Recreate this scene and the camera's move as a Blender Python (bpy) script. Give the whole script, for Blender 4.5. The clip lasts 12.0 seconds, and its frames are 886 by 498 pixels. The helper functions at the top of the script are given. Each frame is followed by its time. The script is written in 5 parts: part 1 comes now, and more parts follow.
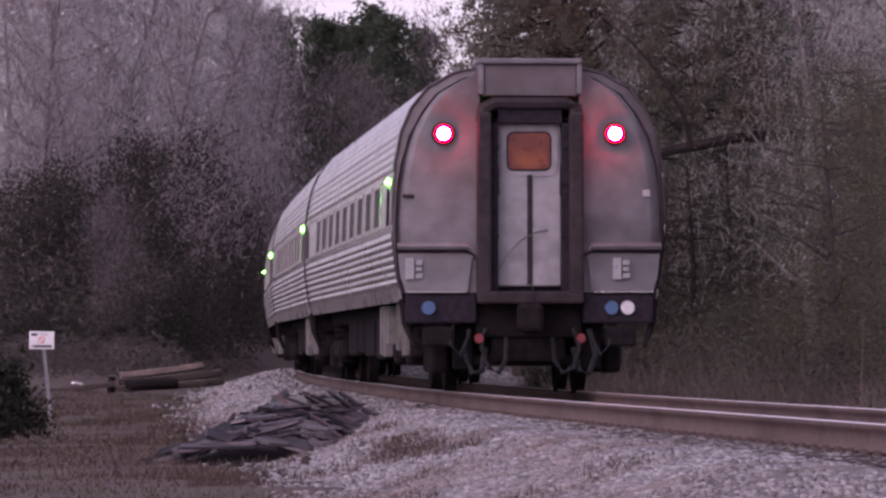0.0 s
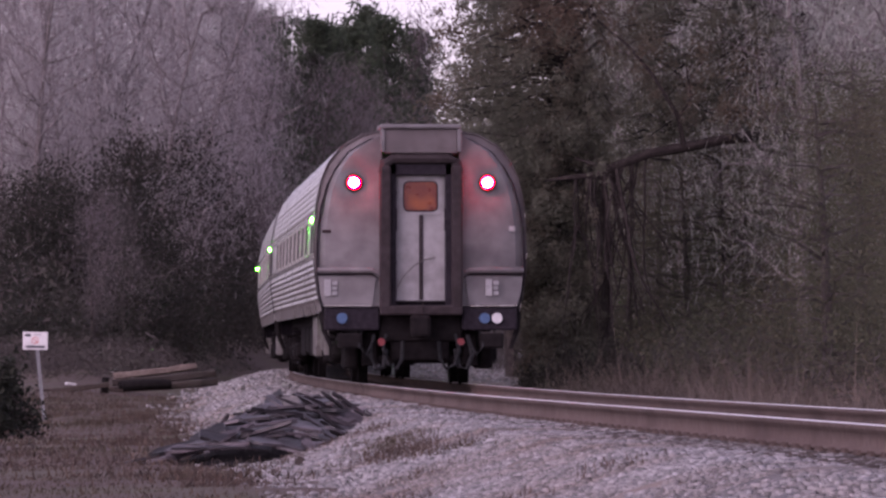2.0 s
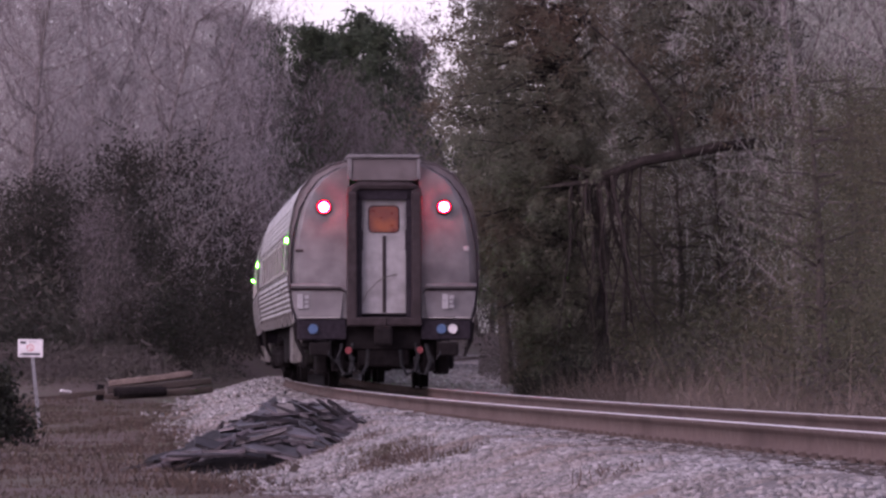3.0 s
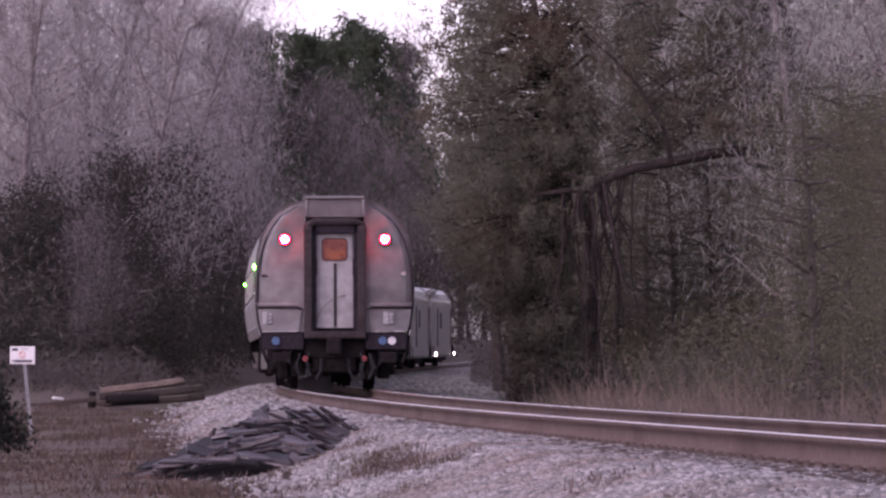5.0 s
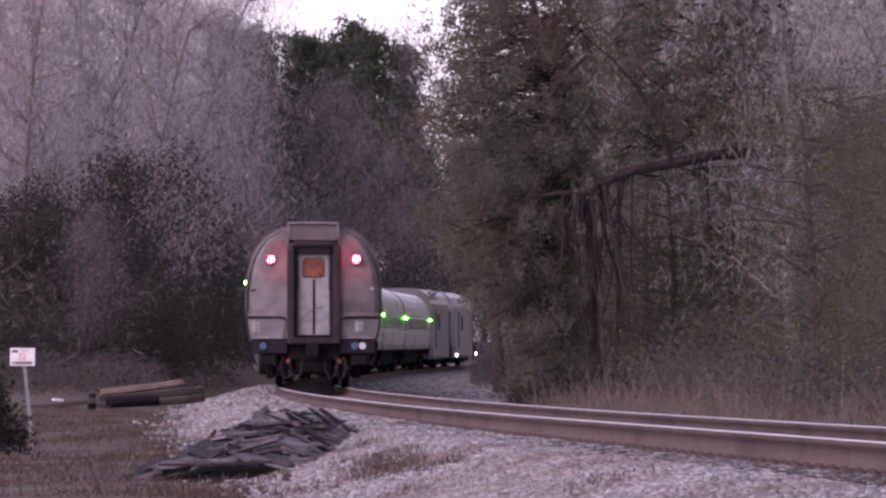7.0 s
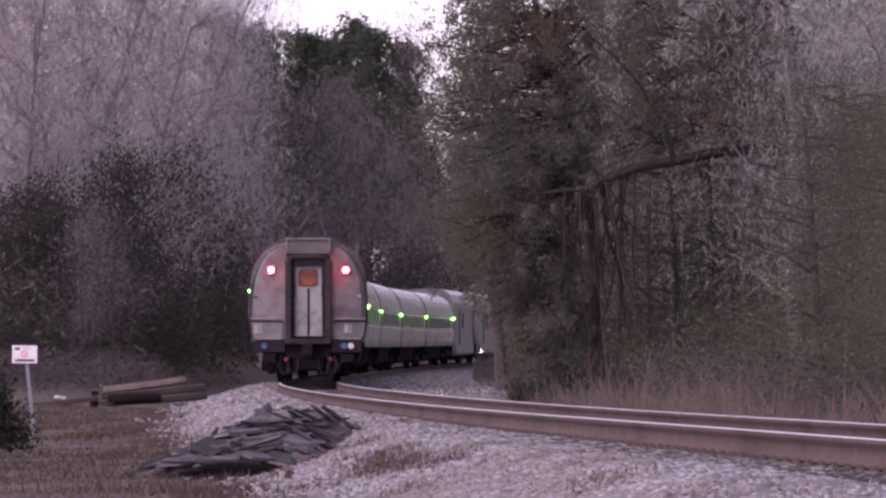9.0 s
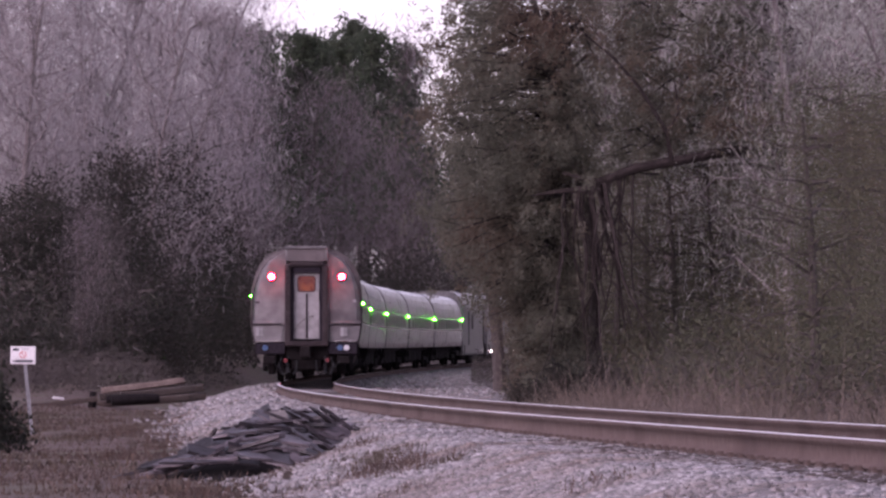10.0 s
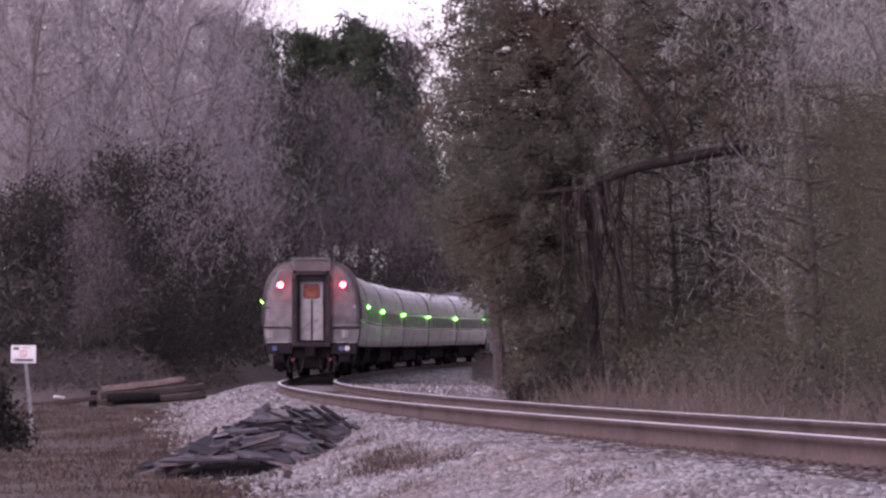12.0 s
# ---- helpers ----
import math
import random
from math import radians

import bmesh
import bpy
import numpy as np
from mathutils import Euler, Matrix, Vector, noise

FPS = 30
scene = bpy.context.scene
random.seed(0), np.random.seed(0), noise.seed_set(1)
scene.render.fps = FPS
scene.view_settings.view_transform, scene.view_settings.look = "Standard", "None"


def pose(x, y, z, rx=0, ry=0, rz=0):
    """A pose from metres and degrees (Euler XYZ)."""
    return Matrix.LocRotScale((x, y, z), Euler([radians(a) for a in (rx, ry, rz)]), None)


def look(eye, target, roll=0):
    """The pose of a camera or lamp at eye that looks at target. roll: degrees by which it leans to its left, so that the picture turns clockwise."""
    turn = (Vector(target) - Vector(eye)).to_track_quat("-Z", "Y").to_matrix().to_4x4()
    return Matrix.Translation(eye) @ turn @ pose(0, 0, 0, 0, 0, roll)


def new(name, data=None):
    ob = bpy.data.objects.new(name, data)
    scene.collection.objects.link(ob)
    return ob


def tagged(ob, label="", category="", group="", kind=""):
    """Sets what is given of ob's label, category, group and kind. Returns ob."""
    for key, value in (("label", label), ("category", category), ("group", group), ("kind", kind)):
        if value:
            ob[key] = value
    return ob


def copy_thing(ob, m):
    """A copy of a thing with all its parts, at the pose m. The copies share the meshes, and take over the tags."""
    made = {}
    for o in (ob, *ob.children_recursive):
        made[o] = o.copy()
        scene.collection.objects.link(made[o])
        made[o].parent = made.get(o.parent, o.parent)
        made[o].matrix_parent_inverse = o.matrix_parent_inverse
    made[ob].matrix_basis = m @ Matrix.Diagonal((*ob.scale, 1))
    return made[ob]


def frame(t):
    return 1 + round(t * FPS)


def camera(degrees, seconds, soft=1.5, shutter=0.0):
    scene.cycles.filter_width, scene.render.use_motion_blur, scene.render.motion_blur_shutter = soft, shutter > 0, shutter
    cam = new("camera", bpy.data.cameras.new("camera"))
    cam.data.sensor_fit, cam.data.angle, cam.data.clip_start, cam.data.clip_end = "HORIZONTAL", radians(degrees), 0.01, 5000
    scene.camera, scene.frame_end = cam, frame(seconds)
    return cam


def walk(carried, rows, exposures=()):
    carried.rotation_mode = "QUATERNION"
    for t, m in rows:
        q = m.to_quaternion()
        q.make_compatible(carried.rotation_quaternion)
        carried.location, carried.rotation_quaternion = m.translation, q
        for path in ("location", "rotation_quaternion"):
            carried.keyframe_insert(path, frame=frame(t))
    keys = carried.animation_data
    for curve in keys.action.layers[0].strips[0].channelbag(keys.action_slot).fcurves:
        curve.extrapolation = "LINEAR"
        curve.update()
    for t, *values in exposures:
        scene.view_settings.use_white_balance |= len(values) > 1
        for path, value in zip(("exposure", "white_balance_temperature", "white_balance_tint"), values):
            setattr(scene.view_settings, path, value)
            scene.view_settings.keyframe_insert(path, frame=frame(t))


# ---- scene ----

# Units: metres. z = 0 is the top of the rails where the track comes into view; +y leads away from the camera.
# ================= camera =================
EYE = (0.0, 0.0, 0.4696)
FOCAL = 10463.8
HORIZON = 642.53
ROLL = -0.00795
cam = camera(2 * math.degrees(math.atan(784 / FOCAL)), 12.0, soft=2.6)


def aim(dx, dy):
    """Pose of the standing camera for a small turn (dx, dy), given in 1/FOCAL of a radian."""
    a, b = -dx, 441 - HORIZON - dy
    c, s = math.cos(ROLL), math.sin(ROLL)
    u, v = c * a + s * b, -s * a + c * b
    return look(EYE, (u / FOCAL * 100, 100, EYE[2] - v / FOCAL * 100), math.degrees(ROLL))


TURNS = [(0, 32, -24.5), (0.5, 26, -26), (1, 22, -25.5), (1.5, 21, -24), (2, 20.5, -23.5), (2.5, 12, -17), (3, 12, -10.5),
         (3.5, 7, -5), (4.2, 1, 0), (5, -2, 2), (5.5, -2, 2), (6, -0.5, 2), (6.5, 0, 2), (7, -2, 5), (8, 0, 3), (9, 2, 0.5),
         (9.5, -1, 2), (10, -1, 2), (10.5, 0, 2), (11, 1, 1), (11.5, -1, 0.5), (12, 0, 0)]
walk(cam, [(t, aim(dx, dy)) for t, dx, dy in TURNS], exposures=[(0, 0.47, 6350, 52), (1, 0.51, 6350, 52), (3, 0.66, 6350, 51), (5, 0.83, 6350, 50), (12, 0.85, 6350, 49)])

# ================= daylight: dusk under a bright overcast sky =================
SUN_UP, SUN_TURN = radians(38), radians(-140)
world = bpy.data.worlds.new("dusk_sky")
scene.world = world
world.use_nodes = True
nt = world.node_tree
sky = nt.nodes.new("ShaderNodeTexSky")
sky.sky_type, sky.sun_disc, sky.sun_elevation, sky.sun_rotation = "NISHITA", False, SUN_UP, SUN_TURN
sky.dust_density, sky.air_density, sky.ozone_density = 2.0, 1.0, 1.0
grey = nt.nodes.new("ShaderNodeHueSaturation")  # cloud cover takes the blue out
grey.inputs["Saturation"].default_value = 0.4
nt.links.new(sky.outputs[0], grey.inputs["Color"])
nt.links.new(grey.outputs[0], nt.nodes["Background"].inputs[0])
nt.nodes["Background"].inputs[1].default_value = 0.15
sun = new("sun", bpy.data.lights.new("sun", "SUN"))
sun.data.energy, sun.data.angle, sun.data.color = 0.5, radians(60), (1.0, 0.94, 0.88)
sun.matrix_world = look((0, 0, 50), (-50 * math.sin(SUN_TURN) , -50 * math.cos(SUN_TURN), 50 - 50 * math.tan(SUN_UP)))


# ================= materials =================
def mat(name, c1, c2, rough=0.8, metal=0.0, fine=40.0, broad=2.0, bump=0.3, stain=None, per="", shine=0.5, vary=0.5, thin=0.0):
    """Surface with grain at two scales. stain: third colour in broad patches; per: 'object' or 'island' varies the tone piece by piece."""
    m = bpy.data.materials.new(name)
    m.use_nodes = True
    t = m.node_tree
    b = t.nodes["Principled BSDF"]
    L = t.links.new
    co = t.nodes.new("ShaderNodeTexCoord")

    def noise_at(scale, detail=4.0):
        n = t.nodes.new("ShaderNodeTexNoise")
        n.inputs["Scale"].default_value, n.inputs["Detail"].default_value = scale, detail
        L(co.outputs["Object"], n.inputs["Vector"])
        return n

    def mix(f, a, c):
        x = t.nodes.new("ShaderNodeMix")
        x.data_type = "RGBA"
        L(f, x.inputs[0])
        for k, v in ((6, a), (7, c)):
            if isinstance(v, tuple):
                x.inputs[k].default_value = (*v, 1)
            else:
                L(v, x.inputs[k])
        return x.outputs[2]

    def ramp(f, lo, hi):
        r = t.nodes.new("ShaderNodeMapRange")
        r.inputs["From Min"].default_value, r.inputs["From Max"].default_value = lo, hi
        L(f, r.inputs[0])
        return r.outputs[0]

    nf = noise_at(fine)
    col = mix(ramp(nf.outputs[0], 0.3, 0.7), c1, c2)
    if stain:
        col = mix(ramp(noise_at(broad, 6.0).outputs[0], 0.48, 0.68), col, stain)
    if per:
        src = t.nodes.new("ShaderNodeObjectInfo").outputs["Random"] if per == "object" else t.nodes.new("ShaderNodeNewGeometry").outputs["Random Per Island"]
        hs = t.nodes.new("ShaderNodeHueSaturation")
        L(src, hs.inputs["Fac"])
        hs.inputs["Value"].default_value = vary
        hs.inputs["Saturation"].default_value = 0.85
        L(col, hs.inputs["Color"])
        col = hs.outputs[0]
    L(col, b.inputs["Base Color"])
    if thin:  # light passes through thin leaves
        tr, ms = t.nodes.new("ShaderNodeBsdfTranslucent"), t.nodes.new("ShaderNodeMixShader")
        L(col, tr.inputs[0])
        ms.inputs[0].default_value = thin
        L(b.outputs[0], ms.inputs[1])
        L(tr.outputs[0], ms.inputs[2])
        L(ms.outputs[0], t.nodes["Material Output"].inputs[0])
    b.inputs["Metallic"].default_value = metal
    b.inputs["Specular IOR Level"].default_value = shine
    rr = t.nodes.new("ShaderNodeMapRange")
    rr.inputs["To Min"].default_value, rr.inputs["To Max"].default_value = max(0.02, rough - 0.12), min(1, rough + 0.12)
    L(noise_at(broad * 3).outputs[0], rr.inputs[0])
    L(rr.outputs[0], b.inputs["Roughness"])
    if bump:
        bp = t.nodes.new("ShaderNodeBump")
        bp.inputs["Strength"].default_value, bp.inputs["Distance"].default_value = bump, 0.3 / fine
        L(nf.outputs[0], bp.inputs["Height"])
        L(bp.outputs[0], b.inputs["Normal"])
    return m


def glow(name, colour, strength):
    m = bpy.data.materials.new(name)
    m.use_nodes = True
    b = m.node_tree.nodes["Principled BSDF"]
    b.inputs["Base Color"].default_value = (*colour, 1)
    b.inputs["Emission Color"].default_value = (*colour, 1)
    b.inputs["Emission Strength"].default_value = strength
    return m


M_GRASS = mat("dead_lawn", (0.036, 0.020, 0.015), (0.066, 0.038, 0.028), 0.95, 0, 9, 0.35, 0.8, (0.048, 0.040, 0.019))
M_BLADE = mat("dry_grass", (0.058, 0.034, 0.025), (0.092, 0.057, 0.042), 0.9, 0, 3, 0.4, 0, (0.068, 0.054, 0.030), per="island")
M_WEED = mat("dead_weeds", (0.125, 0.092, 0.075), (0.20, 0.152, 0.126), 0.9, 0, 3, 0.4, 0, (0.085, 0.07, 0.05), per="island")
# bed colour kept dark to paint the shade in gaps between loose stones
M_BED = mat("shaded_ballast_bed", (0.05, 0.045, 0.046), (0.15, 0.141, 0.143), 0.95, 0, 22, 0.6, 1.0, (0.18, 0.14, 0.12))
M_STONE = mat("granite_ballast", (0.20, 0.192, 0.196), (0.41, 0.395, 0.40), 0.9, 0, 12, 0.5, 0.3, (0.20, 0.155, 0.138), per="island", vary=0.36)
M_RUST = mat("rusted_rail", (0.078, 0.053, 0.046), (0.115, 0.082, 0.072), 0.9, 0, 14, 0.7, 0.3, (0.064, 0.042, 0.037), shine=0.2)
M_PLATE = mat("dark_rusty_plate", (0.075, 0.055, 0.05), (0.12, 0.09, 0.082), 0.9, 0, 20, 3, 0.3, shine=0.1)
M_HEAD = mat("polished_railhead", (0.56, 0.53, 0.52), (0.68, 0.65, 0.64), 0.36, 0.7, 30, 3, 0.05)
M_TIE = mat("creosoted_wood", (0.04, 0.031, 0.028), (0.095, 0.07, 0.06), 0.9, 0, 18, 1.5, 0.6, (0.065, 0.052, 0.046), per="object", shine=0.2)
M_STEEL = mat("brushed_stainless", (0.34, 0.318, 0.308), (0.43, 0.402, 0.388), 0.30, 0.88, 6, 0.5, 0.0, (0.30, 0.272, 0.262))
M_BELT = mat("polished_belt_steel", (0.30, 0.285, 0.28), (0.38, 0.362, 0.355), 0.2, 0.85, 6, 0.5, 0.02)
M_LOCO = mat("silver_grey_loco_paint", (0.16, 0.153, 0.156), (0.21, 0.202, 0.205), 0.35, 0.5, 5, 0.6, 0.03, (0.13, 0.12, 0.122))
M_ENDPANEL = mat("dull_stainless_end", (0.105, 0.096, 0.10), (0.16, 0.148, 0.153), 0.55, 0.2, 4, 1.4, 0.04, (0.078, 0.070, 0.074))
M_DOOR = mat("worn_pale_door", (0.205, 0.195, 0.20), (0.285, 0.272, 0.278), 0.6, 0.05, 7, 2.2, 0.05, (0.17, 0.155, 0.16))
M_DARKFRAME = mat("grimy_rubber", (0.016, 0.013, 0.017), (0.03, 0.025, 0.031), 0.9, 0, 14, 2, 0.2, shine=0.06)
M_FRAMEGREY = mat("grimy_grey_steel", (0.026, 0.019, 0.021), (0.046, 0.036, 0.038), 0.85, 0, 9, 2, 0.1, (0.024, 0.018, 0.019), shine=0.15)
M_HOOD = mat("dusty_hood_steel", (0.082, 0.066, 0.068), (0.115, 0.096, 0.098), 0.7, 0.1, 6, 1.5, 0.05, (0.06, 0.048, 0.05))
M_UNDER = mat("sooty_underframe", (0.009, 0.0075, 0.008), (0.018, 0.0152, 0.0158), 0.95, 0, 10, 2, 0.3, shine=0.04)
M_EQUIP = mat("dusty_equipment", (0.105, 0.096, 0.094), (0.165, 0.15, 0.146), 0.85, 0, 8, 2, 0.1, (0.065, 0.057, 0.056), shine=0.2)
M_GLASS = mat("tinted_window", (0.016, 0.014, 0.016), (0.03, 0.027, 0.029), 0.45, 0, 4, 1, 0.0, shine=0.03)
M_RUBBER = mat("black_hose", (0.012, 0.012, 0.013), (0.026, 0.026, 0.028), 0.75, 0, 20, 3, 0.1, shine=0.1)
M_BLUE = mat("blue_cap", (0.032, 0.075, 0.16), (0.045, 0.10, 0.20), 0.6, 0, 20, 4, 0.05)
M_WHITE = mat("white_paint", (0.56, 0.545, 0.55), (0.64, 0.63, 0.635), 0.6, 0, 20, 4, 0.05, (0.48, 0.455, 0.46))
M_CAP = mat("white_cap", (0.44, 0.43, 0.44), (0.54, 0.53, 0.54), 0.6, 0, 20, 4, 0.02)
M_MARK = mat("pale_lettering", (0.225, 0.218, 0.226), (0.30, 0.29, 0.30), 0.7, 0, 20, 4, 0.02)
M_INK = mat("dark_print", (0.05, 0.05, 0.06), (0.09, 0.09, 0.10), 0.7, 0, 20, 4, 0.0)
M_REDINK = mat("red_print", (0.45, 0.10, 0.09), (0.52, 0.14, 0.12), 0.7, 0, 20, 4, 0.0)
M_GALV = mat("galvanised_post", (0.20, 0.20, 0.215), (0.28, 0.28, 0.295), 0.6, 0.4, 14, 3, 0.1)
M_SCRAP = mat("weathered_dark_slab", (0.020, 0.015, 0.017), (0.075, 0.058, 0.066), 0.5, 0, 16, 2.5, 0.4, (0.16, 0.13, 0.142), per="object", shine=0.4, vary=0.10)
M_TIMBER = mat("weathered_lit_timber", (0.15, 0.105, 0.088), (0.24, 0.18, 0.155), 0.85, 0, 14, 1.5, 0.5, (0.13, 0.09, 0.08), per="object")
M_BARK = mat("grey_bark", (0.034, 0.026, 0.024), (0.075, 0.06, 0.056), 0.95, 0, 8, 1, 0.6)
M_BARKPALE = mat("pale_bark", (0.11, 0.09, 0.09), (0.19, 0.162, 0.162), 0.95, 0, 6, 1, 0.5)
M_TWIG = mat("bare_twigs", (0.175, 0.145, 0.153), (0.23, 0.195, 0.20), 0.95, 0, 0.7, 0.15, 0, (0.145, 0.122, 0.124), per="island", vary=0.85, shine=0.15, thin=0.35)
# lighter copy of the bare twigs, with the veil of haze painted in
M_TWIGPALE = mat("haze_paled_bare_twigs", (0.30, 0.272, 0.275), (0.37, 0.34, 0.34), 0.95, 0, 0.7, 0.15, 0, (0.25, 0.225, 0.225), per="island", vary=0.85, shine=0.15, thin=0.35)
M_CEDAR = mat("dark_cedar_sprays", (0.030, 0.031, 0.026), (0.052, 0.050, 0.041), 0.85, 0, 1.0, 0.3, 0, (0.05, 0.042, 0.036), per="island", vary=0.85, shine=0.1, thin=0.35)
M_PINE = mat("pine_needles", (0.045, 0.065, 0.040), (0.085, 0.105, 0.065), 0.8, 0, 0.8, 0.2, 0, (0.05, 0.055, 0.045), per="island", vary=0.68, shine=0.2, thin=0.4)
M_LEAF = mat("dull_evergreen_leaves", (0.075, 0.082, 0.050), (0.125, 0.125, 0.078), 0.75, 0, 0.9, 0.3, 0, (0.135, 0.10, 0.065), per="island", vary=0.68, shine=0.2, thin=0.4)
# paler copy of the evergreen leaves; the haze is put into the colour
M_LEAFHAZE = mat("haze_paled_olive_leaves", (0.15, 0.153, 0.122), (0.205, 0.203, 0.165), 0.8, 0, 0.6, 0.2, 0, (0.15, 0.138, 0.118), per="island", vary=0.85, shine=0.2, thin=0.4)
M_VINE = mat("dark_vine_bark", (0.020, 0.015, 0.015), (0.045, 0.036, 0.034), 0.95, 0, 8, 1, 0.4, shine=0.1)
M_LEAFNEAR = mat("mottled_evergreen_leaves", (0.115, 0.118, 0.088), (0.17, 0.165, 0.122), 0.75, 0, 0.9, 0.35, 0, (0.155, 0.108, 0.078), per="island", vary=0.7, shine=0.2, thin=0.5)
# greenish grey twig colour lightened to imitate haze at the upper right
M_TWIGHAZE = mat("haze_grey_twigs", (0.34, 0.338, 0.305), (0.41, 0.405, 0.368), 0.95, 0, 0.7, 0.15, 0, (0.26, 0.255, 0.23), per="island", vary=0.85, shine=0.15, thin=0.35)
M_LEAFDARK = mat("dark_evergreen_leaves", (0.016, 0.019, 0.014), (0.036, 0.038, 0.027), 0.8, 0, 1.2, 0.4, 0, per="island", shine=0.2)
M_BRUSH = mat("winter_brush", (0.052, 0.043, 0.042), (0.09, 0.074, 0.07), 0.95, 0, 0.8, 0.2, 0, (0.05, 0.05, 0.036), per="island", vary=0.68, shine=0.25)
M_ORANGE = mat("amber_window", (0.10, 0.016, 0.010), (0.15, 0.026, 0.012), 0.3, 0, 3, 3, 0.0, (0.24, 0.06, 0.015))
M_REDCORE = glow("lit_red_marker", (1.0, 0.03, 0.035), 170)
M_REDHALO = glow("red_marker_halo", (1.0, 0.012, 0.03), 0.9)
M_REDDIM = mat("dull_red_reflector", (0.13, 0.014, 0.018), (0.18, 0.022, 0.026), 0.5, 0, 20, 4, 0.0)
M_GREEN = glow("lit_green_lamp", (0.0016, 1.0, 0.003), 620)
M_GREENRING = glow("green_lens", (0.02, 0.8, 0.05), 1.6)
M_LAMP = glow("lit_step_lamp", (1.0, 0.93, 0.75), 8)


# ================= mesh tools =================
def empty(name, m=None):
    ob = new(name)
    ob.empty_display_size = 0.2
    if m is not None:
        ob.matrix_basis = m
    return ob


def part(name, bm, material, parent=None, label="", smooth=False):
    me = bpy.data.meshes.new(name)
    bm.to_mesh(me)
    bm.free()
    return put(name, me, material, parent, label, smooth)


def put(name, me, material, parent=None, label="", smooth=False):
    for x in (material if isinstance(material, (list, tuple)) else [material]):
        me.materials.append(x)
    if smooth:
        me.polygons.foreach_set("use_smooth", np.ones(len(me.polygons), bool))
    ob = new(name, me)
    if parent:
        ob.parent = parent
    if label:
        tagged(ob, label)
    return ob


def box(bm, x0, x1, y0, y1, z0, z1, bevel=0.0, m=None):
    r = bmesh.ops.create_cube(bm, size=1, matrix=Matrix.Translation(((x0 + x1) / 2, (y0 + y1) / 2, (z0 + z1) / 2)) @ Matrix.Diagonal((x1 - x0, y1 - y0, z1 - z0, 1)))
    vs = r["verts"]
    if bevel:
        es = list({e for v in vs for e in v.link_edges})
        vs = list({v for f in bmesh.ops.bevel(bm, geom=es, offset=bevel, segments=2, affect="EDGES", profile=0.5)["faces"] for v in f.verts} | {v for v in vs if v.is_valid})
    if m is not None:
        bmesh.ops.transform(bm, matrix=m, verts=vs)
    return bm


def boxed(*a, **k):
    return box(bmesh.new(), *a, **k)


def cyl(bm, p, q, r, r2=None, n=12):
    p, q = Vector(p), Vector(q)
    d = q - p
    m = Matrix.Translation((p + q) / 2) @ d.to_track_quat("Z", "Y").to_matrix().to_4x4()
    bmesh.ops.create_cone(bm, cap_ends=True, segments=n, radius1=r, radius2=r if r2 is None else r2, depth=d.length, matrix=m)
    return bm


def tube(bm, pts, radii, n=6):
    """A tapered tube through the points."""
    rings = []
    for i, p in enumerate(pts):
        d = (Vector(pts[min(i + 1, len(pts) - 1)]) - Vector(pts[max(i - 1, 0)])).normalized()
        a = d.orthogonal().normalized()
        b = d.cross(a)
        rings.append([bm.verts.new(Vector(p) + float(radii[i]) * (a * math.cos(2 * math.pi * k / n) + b * math.sin(2 * math.pi * k / n))) for k in range(n)])
    for r0, r1 in zip(rings, rings[1:]):
        # join each ring to the nearest turn of the next
        o = min(range(n), key=lambda k: (r1[k].co - r0[0].co).length)
        for k in range(n):
            bm.faces.new((r0[k], r0[(k + 1) % n], r1[(k + 1 + o) % n], r1[(k + o) % n]))
    bm.faces.new(rings[0][::-1])
    bm.faces.new(rings[-1])
    return bm


def raw_mesh(name, co, faces):
    """Mesh from arrays: co (n, 3) and faces (m, k), all of one size."""
    me = bpy.data.meshes.new(name)
    n, (m, k) = len(co), faces.shape
    me.vertices.add(n)
    me.vertices.foreach_set("co", co.astype(np.float32).ravel())
    me.loops.add(m * k)
    me.loops.foreach_set("vertex_index", faces.astype(np.int32).ravel())
    me.polygons.add(m)
    me.polygons.foreach_set("loop_start", np.arange(0, m * k, k, dtype=np.int32))
    me.polygons.foreach_set("loop_total", np.full(m, k, np.int32))
    me.update(calc_edges=True)
    return me


def quads(name, centre, along, across):
    """Leaves or blades: one bent-free quad each, from its centre and two half axes."""
    n = len(centre)
    co = np.stack([centre - along - across * 0.5, centre - along * 0.1 + across * -1, centre + along, centre + along * -0.1 + across], 1).reshape(-1, 3)
    return raw_mesh(name, co, np.arange(n * 4).reshape(n, 4))


def rand_dirs(rng, n, flat=1.0):
    v = rng.normal(size=(n, 3)) * (1, 1, flat)
    return v / np.linalg.norm(v, axis=1)[:, None]


def leaves(name, rng, centre, size, ratio=0.5, flat=1.0, droop=0.0):
    n = len(centre)
    a = rand_dirs(rng, n, flat) + (0, 0, -droop)
    a /= np.linalg.norm(a, axis=1)[:, None]
    b = np.cross(a, rand_dirs(rng, n))
    b /= np.linalg.norm(b, axis=1)[:, None] + 1e-9
    s = size * rng.uniform(0.6, 1.4, (n, 1))
    return quads(name, centre, a * s, b * s * ratio)


def smooth_step(v):
    v = np.clip(v, 0, 1)
    return v * v * (3 - 2 * v)


